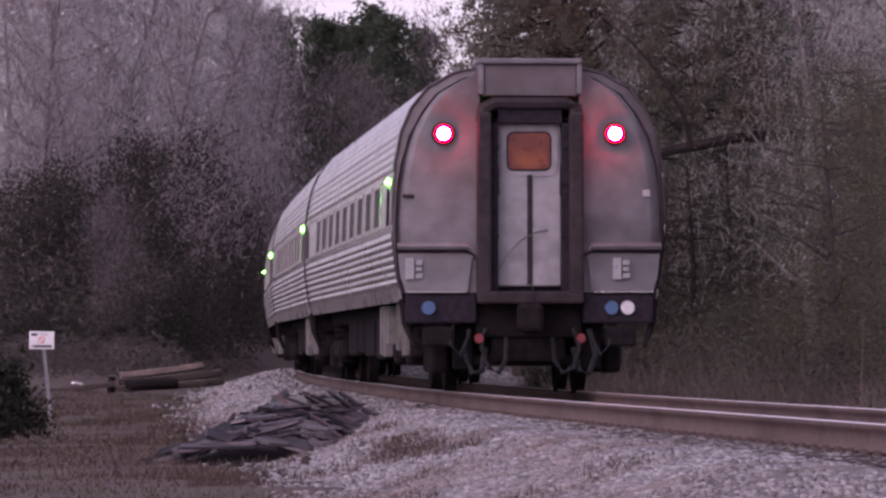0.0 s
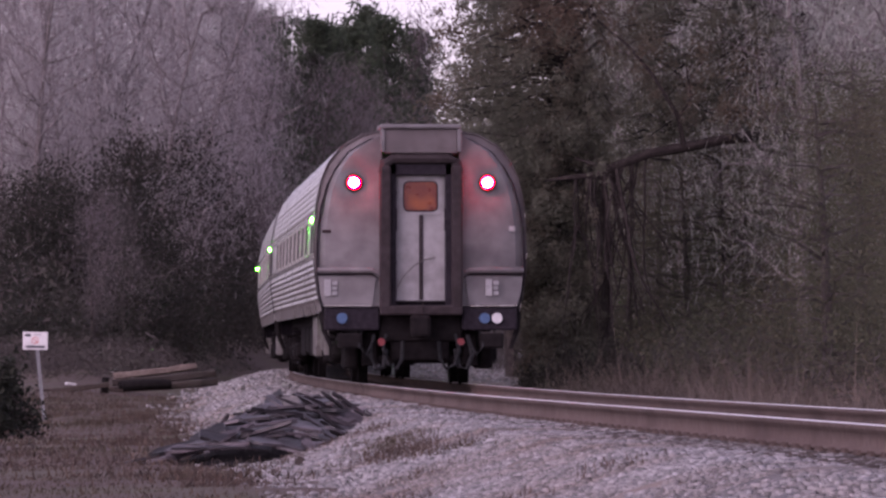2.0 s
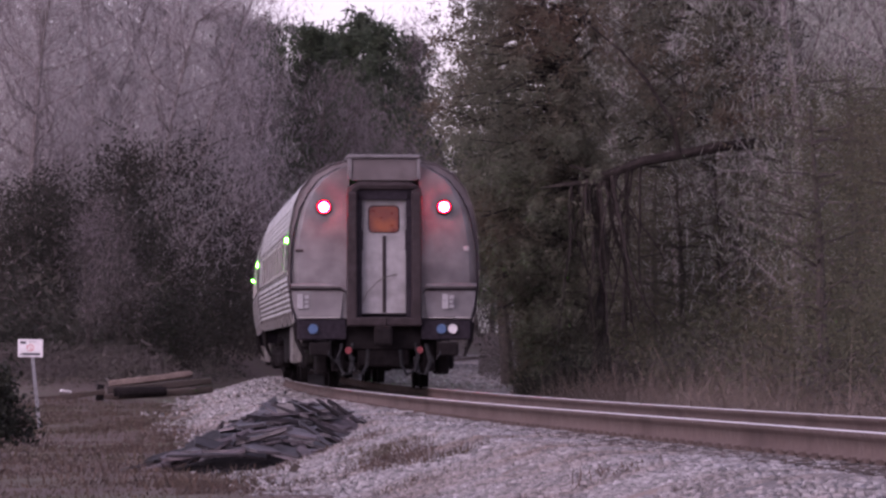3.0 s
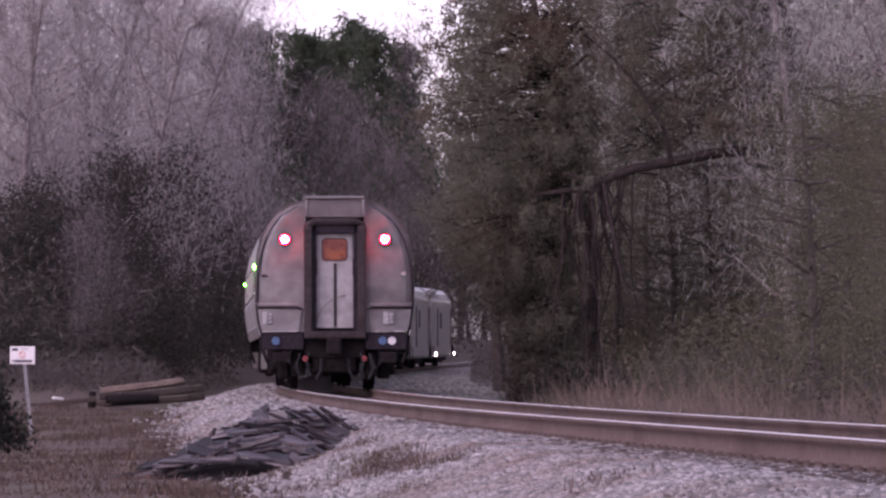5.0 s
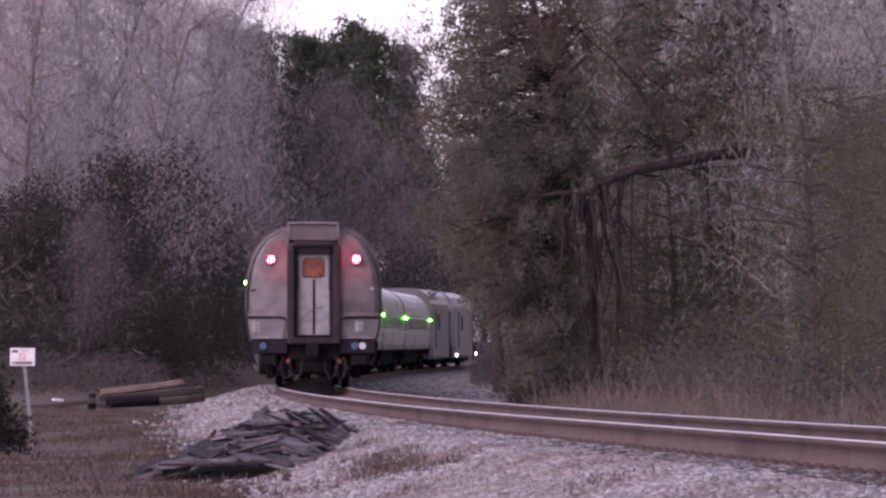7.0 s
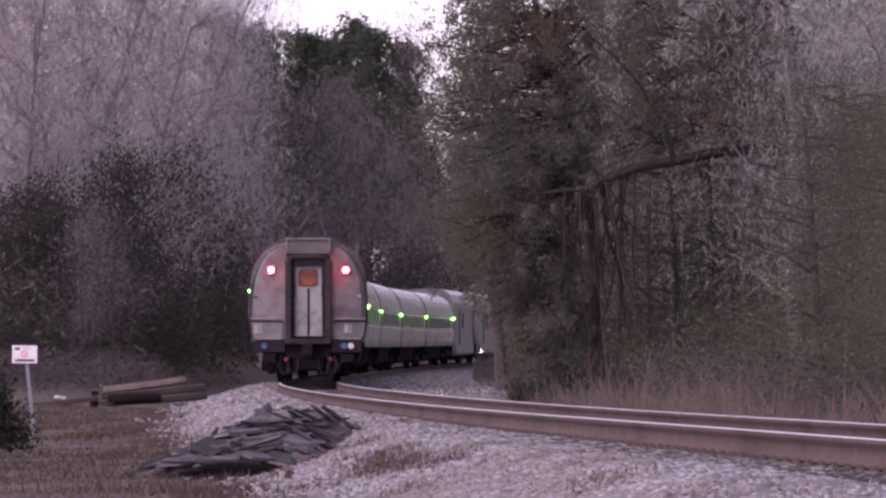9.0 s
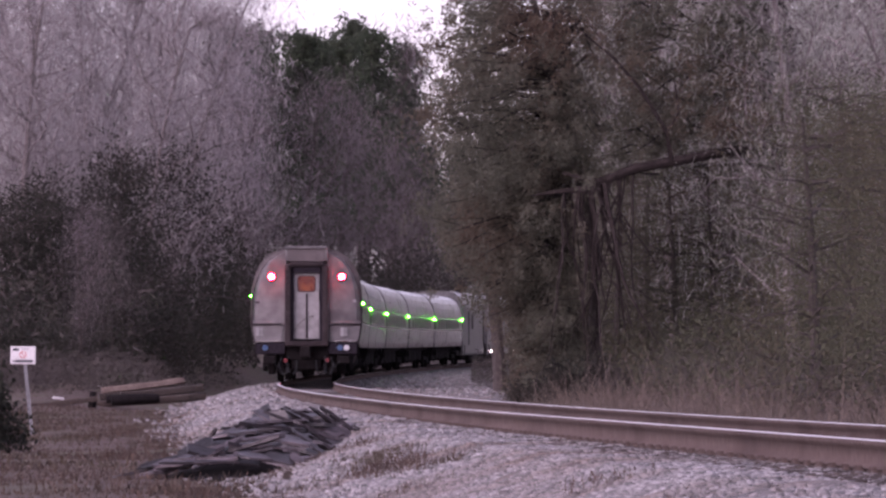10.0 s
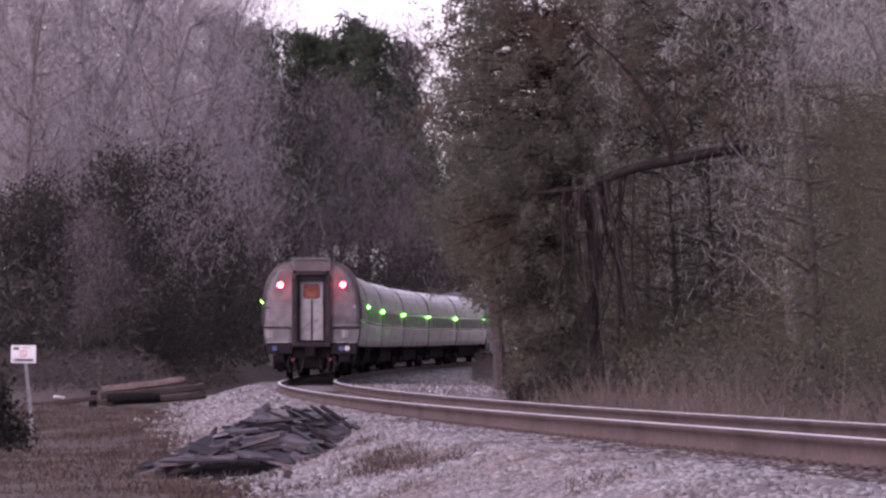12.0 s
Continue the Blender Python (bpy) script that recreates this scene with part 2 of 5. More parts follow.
# ================= the line of the track =================
STEP = 0.5
ARC = np.arange(-70, 560, STEP)
BEND = np.interp(ARC, [0, 60, 90, 115, 140, 165, 190, 220, 260, 320],
                 [0.00046, 0.000477, 0.000521, 0.000604, 0.000442, 0.000544, 0.000649, 0.000547, 0.000517, 0.000628])
zero = int(70 / STEP)
HEADING = np.cumsum(BEND) * STEP
HEADING += -0.08543 - HEADING[zero]
TX, TY = np.cumsum(np.sin(HEADING)) * STEP, np.cumsum(np.cos(HEADING)) * STEP
TX += 3.234 - TX[zero]
TY += 35.5 - TY[zero]
TZ = np.interp(ARC, [0, 30, 60, 100, 150, 200, 250, 300, 360], [0, -0.028, -0.0255, -0.0132, -0.0023, 0.1058, 0.2648, 0.4855, 0.7184])
TZ = np.convolve(np.pad(TZ, 20, mode="edge"), np.ones(41) / 41, "valid")
CANT = 0.0067


def on_track(s, lat=0.0, up=0.0):
    th = np.interp(s, ARC, HEADING)
    return Vector((np.interp(s, ARC, TX) + lat * math.cos(th), np.interp(s, ARC, TY) - lat * math.sin(th), np.interp(s, ARC, TZ) + up - CANT * lat))


def track_x(y):
    """Track centre at depth y."""
    return np.interp(y, TY, TX)


def track_z(y):
    return np.interp(y, TY, TZ)


def ground_z(q, y):
    """Ground height at q metres to the right of the track, at depth y."""
    q, y = np.asarray(q, float), np.asarray(y, float)
    z = np.full(np.broadcast(q, y).shape, -0.62)
    z = z + 0.95 * smooth_step((y - 115) / 90) * smooth_step((-q - 3.5) / 3)
    z = z + 1.2 * smooth_step((y - 200) / 120) * smooth_step((-q - 3.5) / 6)
    z = z + 0.9 * smooth_step((q - 5) / 9)
    return z + track_z(y)


BED_L, BED_TOP, BED_R = -3.15, -0.205, 2.1


def bed_z(q, y):
    """Height of the ballast: a flat top between two shoulders, wide and level on the far inner side."""
    wide = smooth_step((np.asarray(y) - 112) / 35)
    right = np.interp(q, [1.9, 3.0, 9], [BED_TOP, -0.66, -0.7]) * (1 - wide) + np.interp(q, [1.9, 6.0, 7.2], [BED_TOP, BED_TOP - 0.08, -0.75]) * wide
    left = np.interp(q, [-3.7, BED_L, -1.85], [-0.70, -0.585, BED_TOP])
    return np.where(np.asarray(q) > 0, right, left) + track_z(y)


def strip(name, qs, ys, zfun, material, jitter=0.0, seed=1, kind="structure", label="", category=""):
    rng = np.random.default_rng(seed)
    Q, Y = np.meshgrid(qs, ys)
    X = track_x(Y) + Q
    Z = zfun(Q, Y) + rng.normal(size=Q.shape) * jitter
    co = np.stack([X, Y, Z], -1).reshape(-1, 3)
    i = np.arange(len(co)).reshape(Q.shape)
    f = np.stack([i[:-1, :-1], i[:-1, 1:], i[1:, 1:], i[1:, :-1]], -1).reshape(-1, 4)
    return tagged(put(name, raw_mesh(name, co, f), material, smooth=True), label, category, kind=kind)


# ================= ground =================
strip("ground", np.concatenate([[-2500, -800, -300, -120, -70], np.arange(-50, 50.1, 0.8), [70, 120, 300, 800, 2500]]),
      np.concatenate([[-1500, -400, -100, -20, 10], np.arange(25, 230, 1.0), np.arange(230, 560, 8), [700, 1200, 3000]]),
      ground_z, M_GRASS, 0.018, 2, "structure", "brown winter grass and dirt beside the track", "ground")
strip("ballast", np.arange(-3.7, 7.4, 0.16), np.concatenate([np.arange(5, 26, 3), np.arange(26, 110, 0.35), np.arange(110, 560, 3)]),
      bed_z, M_BED, 0.014, 3, "structure", "crushed stone bed under the rails, darkened as shade between the stones", "ballast")


def stones():
    """Loose crushed stone over the bed, thinning out into the grass."""
    rng = np.random.default_rng(5)
    base = np.array([(x, y, z) for z in (-0.7, 0.7) for y in (-0.7, 0.7) for x in (-0.7, 0.7)])
    tri = np.array([(0, 2, 3), (0, 3, 1), (4, 5, 7), (4, 7, 6), (0, 1, 5), (0, 5, 4), (1, 3, 7), (1, 7, 5), (3, 2, 6), (3, 6, 7), (2, 0, 4), (2, 4, 6)])
    sets = []
    for y0, y1, count, size in ((26, 34, 6000, 0.024), (34, 46, 18000, 0.026), (46, 70, 18000, 0.030), (70, 110, 5000, 0.046), (110, 200, 2400, 0.062)):
        y = rng.uniform(y0, y1, count)
        q = np.where(rng.random(count) < 0.86, rng.uniform(-2.95, -0.85, count), rng.normal(-3.0, 0.36, count))
        sets.append((q, y, np.full(count, size)))
    y = rng.uniform(120, 300, 3000)
    sets.append((rng.uniform(0.9, 6.0, 3000), y, np.full(3000, 0.05)))
    y = rng.uniform(26, 130, 4000)
    sets.append((rng.uniform(-0.65, 0.65, 4000), y, np.full(4000, 0.036)))
    q, y, size = (np.concatenate(a) for a in zip(*sets))
    z = np.maximum(bed_z(q, y), ground_z(q, y))
    n = len(q)
    s = size[:, None, None] * rng.uniform(0.55, 1.35, (n, 1, 1)) * rng.uniform(0.6, 1.25, (n, 1, 3))
    v = base[None] * rng.uniform(0.55, 1.25, (n, 8, 3)) * s
    ang = rng.uniform(0, 6.28, n)
    c, sn = np.cos(ang)[:, None], np.sin(ang)[:, None]
    v = np.stack([v[..., 0] * c - v[..., 1] * sn, v[..., 0] * sn + v[..., 1] * c, v[..., 2] * 0.8], -1)
    v += np.stack([track_x(y) + q, y, z + size * 0.25], -1)[:, None, :]
    f = (tri[None] + (np.arange(n) * 8)[:, None, None]).reshape(-1, 3)
    tagged(put("ballast_stones", raw_mesh("ballast_stones", v.reshape(-1, 3), f), M_STONE), "loose pale grey crushed stones along the rails", "ballast", kind="stuff")


stones()


def grass():
    rng = np.random.default_rng(8)
    y = np.concatenate([rng.uniform(38, 80, 34000), rng.uniform(80, 175, 15000)])
    n = len(y)
    q = -rng.uniform(2.9, 9.5, n) - (y - 38) * 0.02
    keep = rng.random(n) < smooth_step((-q - 2.6) / 1.0)
    q, y = q[keep], y[keep]
    n = len(q)
    p = np.stack([track_x(y) + q, y, ground_z(q, y)], -1)
    h = rng.uniform(0.005, 0.018, (n, 1)) * (0.6 + 0.8 * rng.random((n, 1)))
    up = rand_dirs(rng, n) * 0.7 + (0, 0, 1)
    side = rand_dirs(rng, n, 0.2) * rng.uniform(0.004, 0.010, (n, 1))
    tagged(put("lawn_blades", quads("lawn_blades", p + up * h * 0.8, up * h, side), M_BLADE), "short dead brown grass on the verge", "grass", kind="stuff")
    # longer patches in the lawn
    c = np.stack([-rng.uniform(3.3, 9.0, 240), rng.uniform(48, 140, 240)], -1)
    i = np.repeat(np.arange(len(c)), 110)
    q, y = c[i, 0] + rng.normal(size=len(i)) * 0.30, c[i, 1] + rng.normal(size=len(i)) * 1.2
    h = rng.uniform(0.012, 0.045, (len(i), 1))
    up = rand_dirs(rng, len(i)) * 0.9 + (0, 0, 1)
    p = np.stack([track_x(y) + q, y, ground_z(q, y)], -1)
    tagged(put("lawn_tufts", quads("lawn_tufts", p + up * h * 0.8, up * h, rand_dirs(rng, len(i), 0.2) * 0.008), M_BLADE), "longer dead brown tufts in the lawn", "grass", kind="stuff")
    # tufts that grow out of the stones, and rough weeds before the woods
    c = np.concatenate([np.stack([rng.normal(-2.75, 0.35, 26), rng.uniform(36, 66, 26)], -1), np.stack([rng.uniform(-4.5, -3, 22), rng.uniform(45, 120, 22)], -1)])
    c = np.concatenate([c, np.stack([rng.normal(-2.45, 0.16, 16), rng.uniform(47, 54, 16)], -1)])
    k = 260
    i = np.repeat(np.arange(len(c)), k)
    q = c[i, 0] + rng.normal(size=len(i)) * 0.14
    y = c[i, 1] + rng.normal(size=len(i)) * 0.45
    p = np.stack([track_x(y) + q, y, np.maximum(ground_z(q, y), bed_z(q, y))], -1)
    h = rng.uniform(0.008, 0.034, (len(i), 1))
    up = rand_dirs(rng, len(i)) * 0.8 + (0, 0, 1)
    tagged(put("verge_tufts", quads("verge_tufts", p + up * h * 0.8, up * h, rand_dirs(rng, len(i), 0.2) * 0.005), M_BLADE), "dry tufts of grass growing between the stones", "grass", kind="stuff")


grass()


# ================= track =================
def sweep(name, prof, s_list, lat, material, parent, label="", slots=None):
    """A profile (x, z) carried along the track."""
    k = len(prof)
    co = np.array([on_track(s, lat + x, z)[:] for s in s_list for x, z in prof])
    n = len(s_list)
    f = []
    for i in range(n - 1):
        for j in range(k):
            f.append((i * k + j, i * k + (j + 1) % k, (i + 1) * k + (j + 1) % k, (i + 1) * k + j))
    me = raw_mesh(name, co, np.array(f))
    ob = put(name, me, material, parent, label)
    if slots:
        me.polygons.foreach_set("material_index", np.array([slots[j] for i in range(n - 1) for j in range(k)], np.int32))
    return ob


RAIL = [(-0.035, -0.004), (-0.030, 0.0), (0.030, 0.0), (0.035, -0.004), (0.036, -0.036), (0.012, -0.05), (0.009, -0.14), (0.07, -0.158), (0.07, -0.17),
        (-0.07, -0.17), (-0.07, -0.158), (-0.009, -0.14), (-0.012, -0.05), (-0.036, -0.036)]
SLOTS = [1, 1, 1, 0, 0, 0, 0, 0, 0, 0, 0, 0, 0, 0]


def track():
    t = tagged(empty("railway_track"), "curving single railway track with rusty rails and worn bright tops", "track", kind="structure")
    ss = np.concatenate([np.arange(-40, 200, 1.0), np.arange(200, 500, 4.0)])
    for lat in (-0.7525, 0.7525):
        sweep("rail", RAIL, ss, lat, [M_RUST, M_HEAD], t, "rust-brown steel rail with a polished running top", SLOTS)
    tie = boxed(-1.3, 1.3, -0.115, 0.115, -0.345, -0.178, 0.012)
    me = bpy.data.meshes.new("tie")
    tie.to_mesh(me)
    tie.free()
    me.materials.append(M_TIE)
    bm = bmesh.new()
    for sx in (-0.7525, 0.7525):
        box(bm, sx - 0.105, sx + 0.105, -0.09, 0.09, -0.186, -0.168)
        for dx in (-0.085, 0.085):
            for dy in (-0.05, 0.05):
                box(bm, sx + dx - 0.014, sx + dx + 0.014, dy - 0.012, dy + 0.012, -0.172, -0.145)
    plate = bpy.data.meshes.new("tie_plate")
    bm.to_mesh(plate)
    bm.free()
    plate.materials.append(M_PLATE)
    rng = random.Random(4)
    for i in range(230):
        s = -12 + 0.52 * i
        th = float(np.interp(s, ARC, HEADING))
        m = Matrix.Translation(on_track(s, rng.uniform(-0.04, 0.04))) @ Matrix.Rotation(-th + rng.uniform(-0.012, 0.012), 4, "Z")
        for nm, data in (("tie", me), ("tie_plate", plate)):
            ob = new(nm, data)
            ob.parent = t
            ob.matrix_basis = m if nm == "tie" else Matrix.Translation(on_track(s)) @ Matrix.Rotation(-th, 4, "Z")


track()

# ================= the train =================
OUTLINE = [(0.0, 3.64), (0.4, 3.62), (0.75, 3.54), (1.04, 3.37), (1.22, 3.14), (1.35, 2.90), (1.44, 2.58), (1.49, 2.25), (1.505, 1.9), (1.50, 1.6), (1.46, 1.25), (1.42, 1.03)]
BODY = [(0.0, 3.72), (0.45, 3.70), (0.85, 3.62), (1.14, 3.45), (1.33, 3.21), (1.44, 2.95), (1.51, 2.6), (1.535, 2.25), (1.545, 1.9), (1.53, 1.6), (1.48, 1.25), (1.43, 1.03)]
CAR = 26.01


def outline_x(z):
    return float(np.interp(z, [p[1] for p in OUTLINE[::-1]], [p[0] for p in OUTLINE[::-1]]))


def body_x(z):
    return float(np.interp(z, [p[1] for p in BODY[::-1]], [p[0] for p in BODY[::-1]]))


def half_profile():
    """From the roof's middle down one side, with the fluting pressed into roof edge and lower wall."""
    dense = []
    for (x0, z0), (x1, z1) in zip(BODY, BODY[1:]):
        n = max(2, int(math.hypot(x1 - x0, z1 - z0) / 0.018))
        dense += [(x0 + (x1 - x0) * i / n, z0 + (z1 - z0) * i / n) for i in range(n)]
    dense.append(BODY[-1])
    out = []
    for i, (x, z) in enumerate(dense):
        a, b = dense[max(i - 1, 0)], dense[min(i + 1, len(dense) - 1)]
        t = Vector((b[0] - a[0], b[1] - a[1])).normalized()
        nrm = Vector((-t.y, t.x)) * (1 if -t.y >= 0 else -1)
        d = 0.0
        if 1.20 < z < 1.80:
            d = 0.016 * abs(math.sin(math.pi * (z - 1.20) / 0.085))
        elif 2.50 < z < 3.48:
            d = 0.012 * abs(math.sin(math.pi * (z - 2.50) / 0.098))
        out.append((x + nrm.x * d, z + nrm.y * d))
    return out


def loft_sides(bm, y0, y1, prof):
    ring = [(-x, z) for x, z in prof[::-1]] + prof[1:]
    rows = [[bm.verts.new((x, y, z)) for x, z in ring] for y in (y0, y1)]
    for a in range(len(ring) - 1):
        bm.faces.new((rows[0][a], rows[1][a], rows[1][a + 1], rows[0][a + 1]))


def wall_plate(bm, side, y0, y1, z0, z1, out, thick=0.012, bevel=0.0):
    """A thin plate on the side wall between two heights, leaning with it."""
    xa, xb = body_x(z0) + out, body_x(z1) + out
    v = []
    for x_in in (0, thick):
        v += [bm.verts.new((side * (x - x_in), y, z)) for x, y, z in ((xa, y0, z0), (xa, y1, z0), (xb, y1, z1), (xb, y0, z1))]
    for f in ((0, 1, 2, 3), (7, 6, 5, 4), (0, 4, 5, 1), (1, 5, 6, 2), (2, 6, 7, 3), (3, 7, 4, 0)):
        bm.faces.new([v[i] for i in f])
    bmesh.ops.recalc_face_normals(bm, faces=bm.faces)
    return bm


def end_face(bm, y, x_in, sgn, bulge=0.10, z0=1.13, z1=3.62):
    """Half of the end wall, bowed back towards the corner."""
    zs = np.linspace(z0, z1, 22)
    grid = []
    for z in zs:
        xo = max(outline_x(z) - 0.004, x_in + 0.01)
        row = []
        for u in np.linspace(0, 1, 9):
            x = x_in + (xo - x_in) * u
            row.append(bm.verts.new((sgn * x, y + bulge * max(0, (x - 0.6) / 0.9) ** 2 + (0.05 * max(0, (u - 0.86) / 0.14) ** 2), z)))
        grid.append(row)
    for r0, r1 in zip(grid, grid[1:]):
        for a in range(8):
            bm.faces.new((r0[a], r0[a + 1], r1[a + 1], r1[a]) if sgn > 0 else (r0[a + 1], r0[a], r1[a], r1[a + 1]))
    # inner skin, set back, and the rim that joins them
    back = [[bm.verts.new((v.co.x * 0.995, v.co.y + 0.035, v.co.z)) for v in row] for row in grid]
    for r0, r1 in zip(back, back[1:]):
        for a in range(8):
            bm.faces.new((r0[a], r1[a], r1[a + 1], r0[a + 1]) if sgn > 0 else (r0[a + 1], r1[a + 1], r1[a], r0[a]))
    for a in range(len(grid) - 1):
        for k in (0, 8):
            bm.faces.new((grid[a][k], grid[a + 1][k], back[a + 1][k], back[a][k]))
    for a in range(8):
        for k in (0, -1):
            bm.faces.new((grid[k][a], grid[k][a + 1], back[k][a + 1], back[k][a]))
    bmesh.ops.recalc_face_normals(bm, faces=bm.faces)
    return bm


def rounded(xc, zc, hx, hz, r, y0, y1):
    """A thin upright plate with rounded corners."""
    bm = bmesh.new()
    ring = []
    for cx, cz, a0 in ((hx - r, hz - r, 0), (-hx + r, hz - r, 90), (-hx + r, -hz + r, 180), (hx - r, -hz + r, 270)):
        ring += [(xc + cx + r * math.cos(radians(a0 + 18 * k)), zc + cz + r * math.sin(radians(a0 + 18 * k))) for k in range(6)]
    f = [bm.verts.new((x, y0, z)) for x, z in ring]
    g = [bm.verts.new((x, y1, z)) for x, z in ring]
    bm.faces.new(f)
    bm.faces.new(g[::-1])
    for k in range(len(ring)):
        bm.faces.new((f[k], f[k - 1], g[k - 1], g[k]))
    bmesh.ops.recalc_face_normals(bm, faces=bm.faces)
    return bm


def bogie(car, yc):
    bg = part("bogie", box(bmesh.new(), -1.22, -1.0, yc - 1.75, yc + 1.75, 0.38, 0.62, 0.05), M_UNDER, car, "sooty cast steel bogie")
    bm = box(bmesh.new(), 1.0, 1.22, yc - 1.75, yc + 1.75, 0.38, 0.62, 0.05)
    box(bm, -1.1, 1.1, yc - 0.25, yc + 0.25, 0.42, 0.75, 0.04)
    box(bm, -1.1, 1.1, yc - 1.75, yc - 1.62, 0.42, 0.55, 0.02)
    box(bm, -1.1, 1.1, yc + 1.62, yc + 1.75, 0.42, 0.55, 0.02)
    part("bogie_frame", bm, M_UNDER, bg)
    for sx in (-1.12, 1.12):
        b2 = bmesh.new()
        for k in range(5):
            cyl(b2, (sx, yc, 0.50 + k * 0.09), (sx, yc, 0.55 + k * 0.09), 0.13, n=12)
        part("spring", b2, M_UNDER, bg)
    for dy in (-1.3, 1.3):
        ws = bmesh.new()
        cyl(ws, (-0.8, 0, 0), (0.8, 0, 0), 0.08, n=10)
        for sx in (-1, 1):
            cyl(ws, (sx * 0.685, 0, 0), (sx * 0.72, 0, 0), 0.485, n=28)
            cyl(ws, (sx * 0.72, 0, 0), (sx * 0.82, 0, 0), 0.457, 0.45, 28)
            cyl(ws, (sx * 0.82, 0, 0), (sx * 0.85, 0, 0), 0.16, n=12)
            box(ws, sx * 0.835 - 0.012, sx * 0.835 + 0.012, -0.36, 0.36, -0.03, 0.03)
        w = part("wheelset", ws, M_UNDER, bg)
        w.matrix_basis = pose(0, yc + dy, 0.457)
        for sx in (-1.12, 1.12):
            part("axle_box", box(bmesh.new(), sx - 0.13, sx + 0.13, yc + dy - 0.17, yc + dy + 0.17, 0.30, 0.60, 0.05), M_UNDER, bg)
    return bg


WINDOWS = [2.95 + 2.14 * k for k in range(9)]


def coach():
    c = tagged(empty("passenger_coach"), "fluted stainless steel passenger coach with lit green side lamps", "railway coach", "coaches of the train")
    prof = half_profile()
    bm = bmesh.new()
    loft_sides(bm, 0.32, CAR - 0.32, prof)
    part("body", bm, M_STEEL, c, "fluted stainless steel body shell")
    # smooth girder band under the windows and at the eaves, floor, sill
    for sx in (-1, 1):
        b2 = wall_plate(bmesh.new(), sx, 0.34, CAR - 0.34, 1.82, 1.90, 0.012)
        part("belt_rail", b2, M_BELT, c)
        b2 = wall_plate(bmesh.new(), sx, 0.34, CAR - 0.34, 2.425, 2.49, 0.014)
        part("eave_rail", b2, M_BELT, c)
        b2 = wall_plate(bmesh.new(), sx, 0.34, CAR - 0.34, 1.03, 1.17, 0.012)
        part("side_sill", b2, M_STEEL, c)
        for y in WINDOWS:
            w = 1.3
            b2 = bmesh.new()
            wall_plate(b2, sx, y, y + w, 1.93, 2.385, 0.010)
            win = part("window", b2, M_GLASS, c, "dark tinted window")
            b2 = bmesh.new()
            for ya, yb, za, zb in ((y - 0.05, y + w + 0.05, 1.885, 1.93), (y - 0.05, y + w + 0.05, 2.385, 2.42), (y - 0.05, y, 1.93, 2.385), (y + w, y + w + 0.05, 1.93, 2.385)):
                wall_plate(b2, sx, ya, yb, za, zb, 0.022, 0.03)
            part("window_frame", b2, M_STEEL, win)
        # vestibule door, its window and a grab iron, at each end
        for y in (0.75, CAR - 1.65):
            b2 = wall_plate(bmesh.new(), sx, y, y + 0.9, 1.05, 2.42, 0.018)
            d = part("side_door", b2, M_STEEL, c, "smooth steel side door")
            part("door_window", wall_plate(bmesh.new(), sx, y + 0.3, y + 0.6, 1.9, 2.32, 0.024), M_GLASS, d)
        # corner posts; the front ones, wide and dark, paint the shaded gap between coaches
        for y in (0.30, CAR - 0.44):
            b2 = bmesh.new()
            out, inn = [(x + 0.012, z + 0.012) for x, z in BODY[1:]], OUTLINE[1:]
            y_out, y_in = (y + 0.16, y - 0.02) if y < 5 else (y - 0.35, y + 0.16)
            rows = [[b2.verts.new((sx * x, yy, z)) for x, z in pr] for yy, pr in ((y_in, inn), (y_out - 0.09 * (1 if y < 5 else -1), out), (y_out, out))]
            for r0, r1 in zip(rows, rows[1:]):
                for a in range(len(out) - 1):
                    b2.faces.new((r0[a], r0[a + 1], r1[a + 1], r1[a]))
            bmesh.ops.recalc_face_normals(b2, faces=b2.faces)
            part("corner_post", b2, M_HOOD if y < 5 else M_DARKFRAME, c)
            seam = [(sx * (x + 0.004), y_in, z + 0.004) for x, z in inn]
            part("corner_seam", tube(bmesh.new(), seam, [0.010] * len(seam), 5), M_DARKFRAME, c, "dark rubber seam")
        # corner leg below the sill
        for y, lean in ((0.36, -0.18), (CAR - 0.5, 0.18)):
            b2 = tube(bmesh.new(), [(sx * 1.42, y, 1.05), (sx * 1.40, y + lean * 0.4, 0.78), (sx * 1.30, y + lean, 0.52)], [0.055, 0.042, 0.025], 6)
            part("corner_bracket", b2, M_UNDER, c)
    part("grating", boxed(-0.35, 0.35, 3.2, 5.0, 3.60, 3.70, 0.03), M_FRAMEGREY, c, "roof vent")
    part("grating", boxed(-0.35, 0.35, CAR - 5.0, CAR - 3.2, 3.60, 3.70, 0.03), M_FRAMEGREY, c, "roof vent")
    for k, y in enumerate((0.5, 1.0, 1.6, 2.2)):
        part("roof_step", boxed(-1.20, -1.10, y, y + 0.06, 3.20, 3.30, 0.01), M_UNDER, c)
    # underframe and what hangs from it
    part("underframe", boxed(-1.15, 1.15, 0.4, CAR - 0.4, 0.86, 1.06, 0.03), M_UNDER, c)
    for y0, y1, z0, mt in ((7.0, 9.2, 0.42, M_UNDER), (9.5, 11.2, 0.36, M_UNDER), (11.6, 14.2, 0.4, M_UNDER), (14.6, 16.2, 0.45, M_UNDER), (16.5, 19, 0.4, M_UNDER)):
        for sx in (-1, 1):
            part("equipment_box", boxed(min(sx * 0.45, sx * 1.18), max(sx * 0.45, sx * 1.18), y0, y1, z0, 0.9, 0.04), mt, c)
